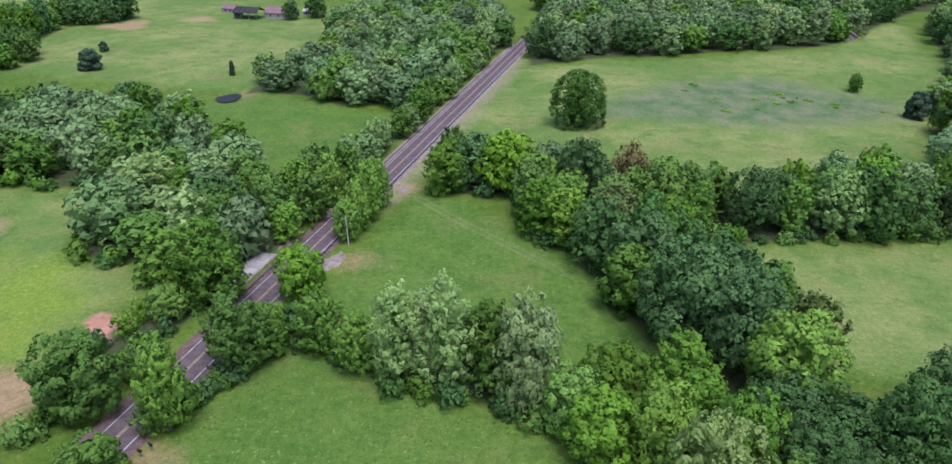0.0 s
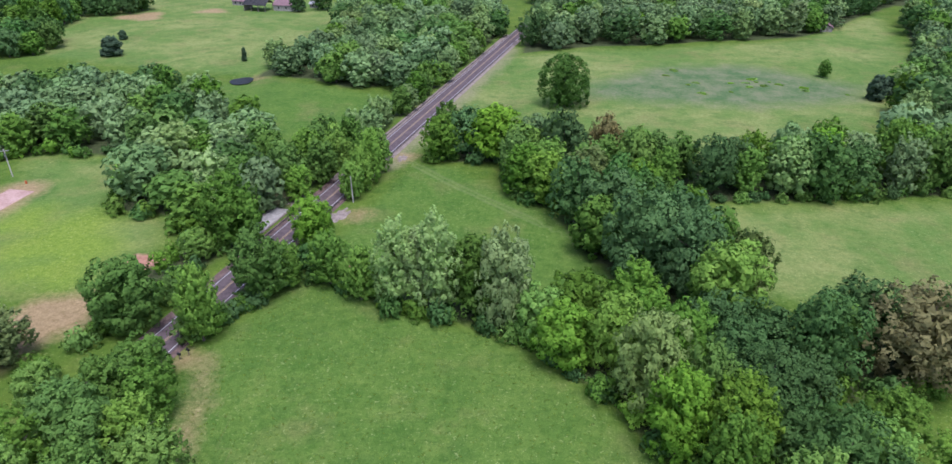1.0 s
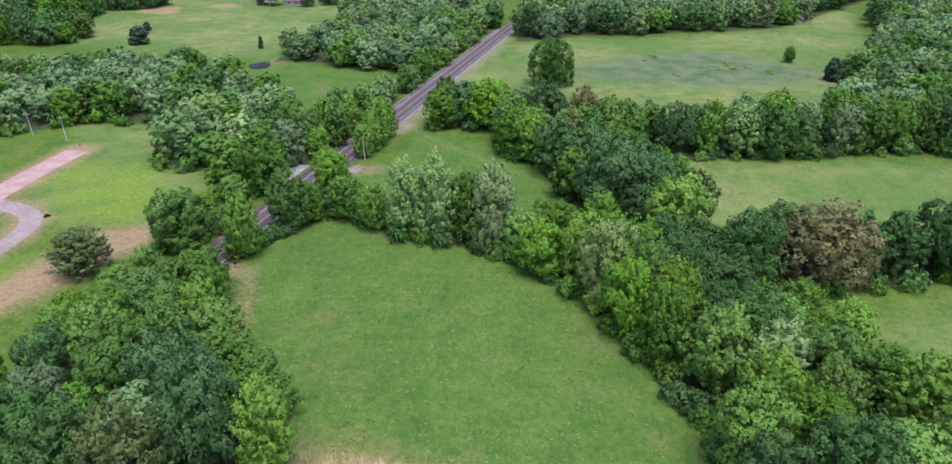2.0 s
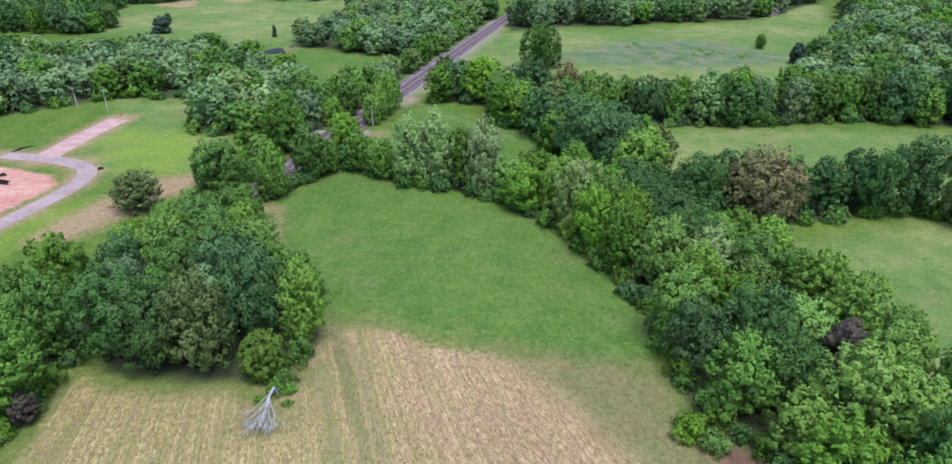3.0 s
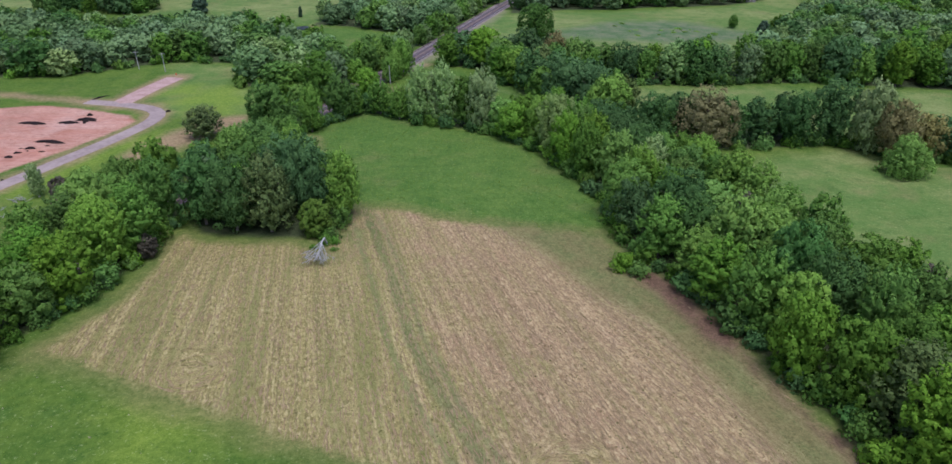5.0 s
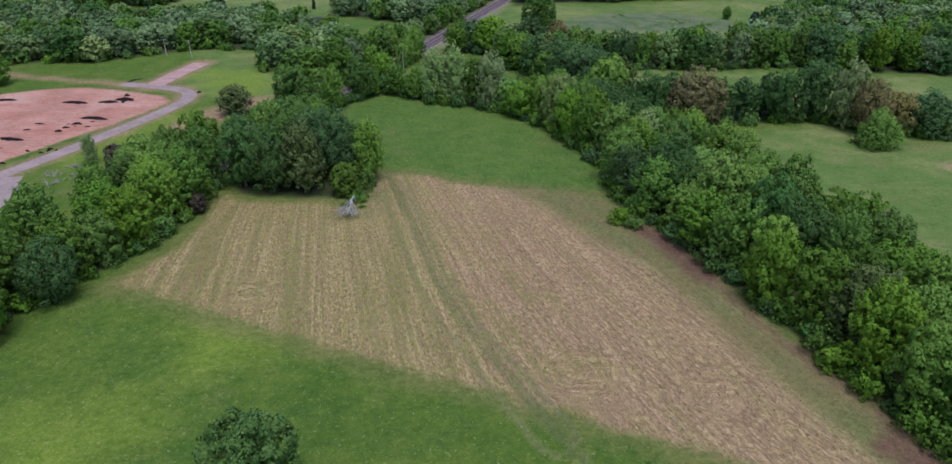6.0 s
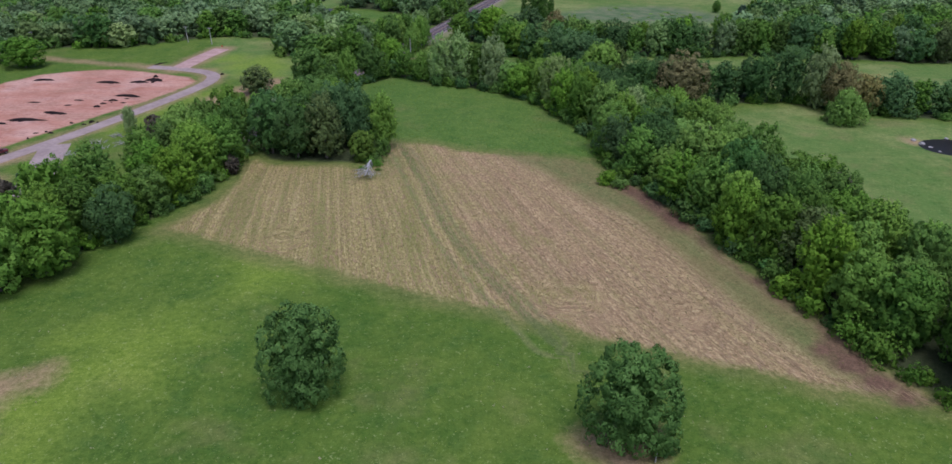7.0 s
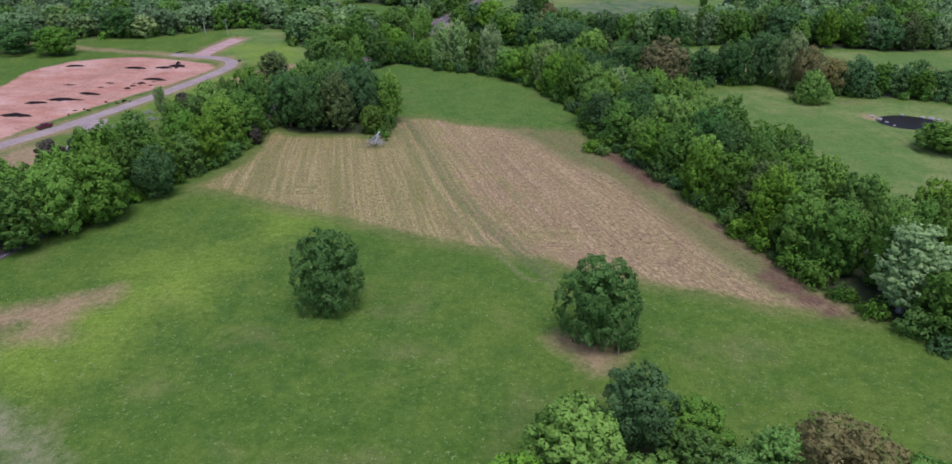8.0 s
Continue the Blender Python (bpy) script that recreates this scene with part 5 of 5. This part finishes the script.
for cx, cy, many in ((-142, 99, 7), (-141, 68, 6), (-139, 41, 8), (-149, 27, 5)):
    for n in range(many):
        mound("soil_clod", cx + clods.gauss(0, 3), cy + clods.gauss(0, 2), clods.uniform(0.9, 3.5), clods.uniform(0.6, 1.4), clods.uniform(0.2, 0.5), clods.uniform(-20, 20), SOIL, "small clod of wet black soil on the clay", "soil clod", "soil clods of the clay plot", seed=90 + n)


def pickup(x, y, turn):
    root = thing("pickup_truck", x, y, 0.12, turn, "dark red pickup truck parked beside the access road", "pickup truck")
    bm = bmesh.new()
    add_box(bm, (1.9, 5.6, 0.62), (0, 0, 0.85), bevel=0.12)
    add_box(bm, (1.72, 1.5, 0.2), (0, 2.0, 1.2), bevel=0.08)
    part("body", bm, CAR_RED, root)
    bm = bmesh.new()
    add_box(bm, (1.7, 2.2, 0.68), (0, 0.2, 1.45), bevel=0.2)
    cab = part("cab", bm, CAR_RED, root)
    for s in (-1, 1):
        bm = bmesh.new()
        add_box(bm, (0.03, 1.5, 0.36), (s * 0.85, 0.2, 1.5), bevel=0.01)
        part("side_window", bm, GLASS, cab)
    for yy in (1.3, -0.9):
        bm = bmesh.new()
        add_box(bm, (1.3, 0.03, 0.38), (0, yy, 1.5), bevel=0.01)
        part("windscreen" if yy > 0 else "rear_window", bm, GLASS, cab)
    bm = bmesh.new()
    add_box(bm, (1.5, 1.7, 0.06), (0, -1.85, 1.18), bevel=0.01)
    part("load_bed", bm, BLACK, root)
    for sx in (-0.86, 0.86):
        for sy in (1.75, -1.75):
            bm = bmesh.new()
            bmesh.ops.create_cone(bm, cap_ends=True, segments=20, radius1=0.4, radius2=0.4, depth=0.26, matrix=pose(sx, sy, 0.4, 0, 90, 0))
            wheel = part("wheel", bm, RUBBER, root)
            bm = bmesh.new()
            bmesh.ops.create_cone(bm, cap_ends=True, segments=14, radius1=0.23, radius2=0.21, depth=0.28, matrix=pose(sx, sy, 0.4, 0, 90, 0))
            part("rim", bm, STEEL, wheel)
    for s in (-0.7, 0.7):
        bm = bmesh.new()
        add_box(bm, (0.34, 0.06, 0.18), (s, 2.8, 0.98), bevel=0.02)
        part("headlight", bm, WHITE_LINE, root)


pickup(-149.5, 7.5, -28)


def barrel(x, y):
    bm = bmesh.new()
    for z0, z1, r in ((0.0, 0.9, 0.3), (0.25, 0.32, 0.32), (0.55, 0.62, 0.32)):
        bmesh.ops.create_cone(bm, cap_ends=True, segments=14, radius1=r, radius2=r * 0.96, depth=z1 - z0, matrix=pose(0, 0, (z0 + z1) / 2))
    ob = part("marker_barrel", bm, PIPE_RED)
    ob.location = (x, y, gz(x, y))
    tagged(ob, "orange marker barrel at the turning head", "barrel")


barrel(-134, 168)


def brush_pile(x, y, w, seed):
    rng = random.Random(seed)
    root = thing("brush_pile", x, y, gz(x, y), 0.0, "heap of bleached cut branches beside the access road", "brush pile", "brush piles by the access road")
    for n in range(16):
        bm = bmesh.new()
        a, r = rng.uniform(0, 6.28), rng.uniform(0, w / 2)
        p = Vector((r * math.cos(a), r * math.sin(a), rng.uniform(-0.05, 0.5) * (1 - r / w)))
        b, l = rng.uniform(0, 6.28), rng.uniform(1.2, 2.8)
        q = p + Vector((l * math.cos(b), l * math.sin(b), rng.uniform(0.1, 1.1)))
        add_rod(bm, p, q, 0.08, 0.03, 5)
        for k in (0.45, 0.65, 0.8):
            f = p.lerp(q, k)
            add_rod(bm, f, f + Vector((rng.uniform(-0.7, 0.7), rng.uniform(-0.7, 0.7), rng.uniform(0.1, 0.7))), 0.035, 0.012, 4)
        part("branch", bm, DEAD_WOOD if n % 3 else BLEACHED, root)


for n, (x, y, w) in enumerate([(-124, 20, 5), (-120, 14, 5), (-121, 27, 4), (-127, 8, 4.5), (-116, 20, 4)]):
    brush_pile(x, y, w, n)
plant("silver", -117, 30, 10, 4.5, label="thin half-dead tree with bleached twigs")
plant("silver", -119, 33, 8, 3.5, label="thin half-dead tree with bleached twigs")


# ---------------------------------------------------------------- far farm
def building(name, x, y, turn, w, l, h, rise, wall_m, roof_m, label, category, openings=3, open_front=False):
    root = thing(name, x, y, gz(x, y), turn, label, category)
    if open_front:
        for sx in (-1, 1):
            for k in range(4):
                bm = bmesh.new()
                add_box(bm, (0.25, 0.25, h + 0.3), (sx * (w / 2 - 0.3), -l / 2 + 0.3 + k * (l - 0.6) / 3, h / 2 - 0.15), bevel=0.02)
                part("post", bm, POST, root)
        bm = bmesh.new()
        add_box(bm, (w - 0.4, 0.15, h), (0, l / 2 - 0.2, h / 2))
        part("back_wall", bm, wall_m, root)
    else:
        bm = bmesh.new()
        add_box(bm, (w, l, h + 0.3), (0, 0, h / 2 - 0.15))
        wall = part("wall", bm, wall_m, root)
        for k in range(openings):
            for s in (-1, 1):
                bm = bmesh.new()
                add_box(bm, (0.08, 1.1, 1.2), (s * (w / 2 + 0.03), -l / 2 + (k + 0.7) * l / (openings + 0.4), h * 0.55), bevel=0.02)
                part("window", bm, GLASS, wall)
                bm = bmesh.new()
                add_box(bm, (0.16, 1.4, 0.1), (s * (w / 2 + 0.07), -l / 2 + (k + 0.7) * l / (openings + 0.4), h * 0.55 - 0.66), bevel=0.01)
                part("sill", bm, BOARD, wall)
        bm = bmesh.new()
        add_box(bm, (1.1, 0.08, 2.1), (0.4, -l / 2 - 0.03, 1.05), bevel=0.02)
        part("door", bm, POST, wall)
    bm = bmesh.new()
    e = 0.5
    prof = [(-w / 2 - e, h - 0.15), (0, h + rise), (w / 2 + e, h - 0.15), (w / 2 + e, h - 0.35), (0, h + rise - 0.22), (-w / 2 - e, h - 0.35)]
    a, b = ([bm.verts.new((px, yy, pz)) for px, pz in prof] for yy in (-l / 2 - e, l / 2 + e))
    for i in range(6):
        bm.faces.new((a[i], a[(i + 1) % 6], b[(i + 1) % 6], b[i]))
    for r in (a, b):
        bm.faces.new((r[0], r[1], r[4], r[5]))
        bm.faces.new((r[1], r[2], r[3], r[4]))
    bmesh.ops.recalc_face_normals(bm, faces=bm.faces)
    part("roof", bm, roof_m, root)
    if not open_front:
        for s in (-1, 1):
            bm = bmesh.new()
            v = [bm.verts.new(p) for p in ((-w / 2, s * (l / 2 - 0.02), h - 0.05), (w / 2, s * (l / 2 - 0.02), h - 0.05), (0, s * (l / 2 - 0.02), h + rise - 0.25))]
            f = bm.faces.new(v)
            bmesh.ops.solidify(bm, geom=[f], thickness=0.12)
            part("gable", bm, wall_m, root)


building("open_shed", -147, 452, 78, 11, 15, 4.2, 2.6, BOARD, ROOF_DARK, "open-fronted farm shed with a dark pitched roof", "shed", open_front=True)
building("barn", -128, 455, 80, 10, 17, 3.6, 2.8, BOARD, ROOF_RED, "grey board barn with a dull red metal roof", "barn")
building("outbuilding", -164, 470, 70, 6, 9, 2.8, 1.8, BOARD, ROOF_RED, "small outbuilding with a pinkish metal roof", "outbuilding", 2)
building("outbuilding", -112, 462, 75, 5, 7, 2.6, 1.4, BOARD, ROOF_GREY, "small outbuilding with a grey metal roof", "outbuilding", 2)
building("farmhouse", 192, 399, -20, 6, 9, 2.6, 1.8, BOARD, ROOF_RED, "small farmhouse with a dull red roof at the wood edge", "house")
building("farmhouse", 330, 300, 30, 9, 14, 3.2, 2.4, BOARD, ROOF_GREY, "farmhouse with a grey metal roof among trees", "house")
plant("oak", -120, 446, 12, 11, far=True)
plant("oak", -106, 452, 13, 14, far=True)


# ---------------------------------------------------------------- grass and straw
SOUTH = [(-102, -82), (-80, -46), (-24, -66), (36, -90), (86, -105), (100, -126), (106, -170), (-95, -170)]


def scatter(poly, n, rng, avoid=()):
    p = np.array(poly, float)
    xy = rng.uniform(p.min(0), p.max(0), (n * 3, 2))
    keep = signed(xy[:, 0], xy[:, 1], poly) > 0.3
    for a in avoid:
        keep &= signed(xy[:, 0], xy[:, 1], a) < 0.0
    return xy[keep][:n]


def tufts(name, poly, n, material, label, seed, tall, avoid=()):
    """Loose tufts that stand out of the sward: three blades each."""
    rng = np.random.default_rng(seed)
    xy = scatter(poly, n, rng, avoid)
    n = len(xy)
    z = ground_z(xy[:, 0], xy[:, 1])
    foot = np.repeat(np.column_stack([xy, z]), 3, 0)
    a = rng.uniform(0, 6.28, 3 * n)
    h = (tall * rng.uniform(0.5, 1.4, n)).repeat(3)
    side = np.stack([np.cos(a), np.sin(a), np.zeros(3 * n)], 1) * (h * 0.9)[:, None]
    lean = np.stack([rng.normal(0, 1.1, 3 * n) * h, rng.normal(0, 1.1, 3 * n) * h, h], 1)
    tri = np.stack([foot - side, foot + side, foot + lean], 1)
    tri[:, :2, 2] -= 0.03
    me = mesh_of(name, tri.reshape(-1, 3), np.arange(9 * n).reshape(-1, 3).tolist(), material)
    tagged(new(name, me), label, "grass", kind="stuff")


def wisps(name, poly, n, material, label, seed):
    """Cut straw that lies along the mowing swaths."""
    rng = np.random.default_rng(seed)
    xy = scatter(poly, n, rng, (GREENED,))
    n = len(xy)
    z = ground_z(xy[:, 0], xy[:, 1])
    ang = np.arctan2(xy[:, 1] - 290.0, xy[:, 0] + 105.0) + rng.normal(0, 0.16, n)
    # the mower turned in loops at the field's edge
    for cx, cy, r in ((24, -70, 9), (48, -76, 7), (-44, -47, 8)):
        near = np.hypot(xy[:, 0] - cx, xy[:, 1] - cy) < r
        ang[near] = np.arctan2(xy[near, 1] - cy, xy[near, 0] - cx) + math.pi / 2
    length, width = rng.uniform(0.4, 1.5, n)[:, None], rng.uniform(0.05, 0.13, n)[:, None]
    u = np.column_stack([np.cos(ang), np.sin(ang), np.zeros(n)]) * length
    v = np.column_stack([-np.sin(ang), np.cos(ang), np.zeros(n)]) * width
    c = np.column_stack([xy, z + 0.02])
    ridge = np.column_stack([np.zeros((n, 2)), rng.uniform(0.02, 0.08, n)])
    quads = np.stack([c - u, c - v + ridge * 0.2, c + u, c + v + ridge], 1)
    me = mesh_of(name, quads.reshape(-1, 3), np.arange(4 * n).reshape(-1, 4).tolist(), material)
    tagged(new(name, me), label, "straw", kind="stuff")


GRASS = leaves("meadow_grass", (0.14, 0.24, 0.05), (0.2, 0.3, 0.075), (0.32, 0.37, 0.14), 0.6)
REGROWTH = leaves("stubble_regrowth", (0.15, 0.17, 0.06), (0.22, 0.22, 0.09), (0.32, 0.29, 0.13), 0.5)
STRAW = leaves("cut_straw", (0.27, 0.215, 0.11), (0.34, 0.275, 0.15), (0.45, 0.37, 0.22), 0.15)
tufts("meadow_tufts", LUSH, 3000, GRASS, "loose green grass tufts in the middle field", 61, 0.15)
tufts("meadow_tufts", SOUTH, 5000, GRASS, "loose green grass tufts in the south meadow", 62, 0.12)
tufts("stubble_tufts", MOWN, 4000, REGROWTH, "green regrowth tufts in the straw stubble", 63, 0.13)
PALE_GRASS = leaves("dry_grass", (0.3, 0.3, 0.17), (0.38, 0.38, 0.22), (0.5, 0.5, 0.32), 0.4)
tufts("dry_tufts", SOUTH, 420, PALE_GRASS, "pale dry weed tufts scattered over the south meadow", 65, 0.16)
wisps("straw_wisps", MOWN, 11000, STRAW, "cut straw lying in swaths on the stubble", 64)
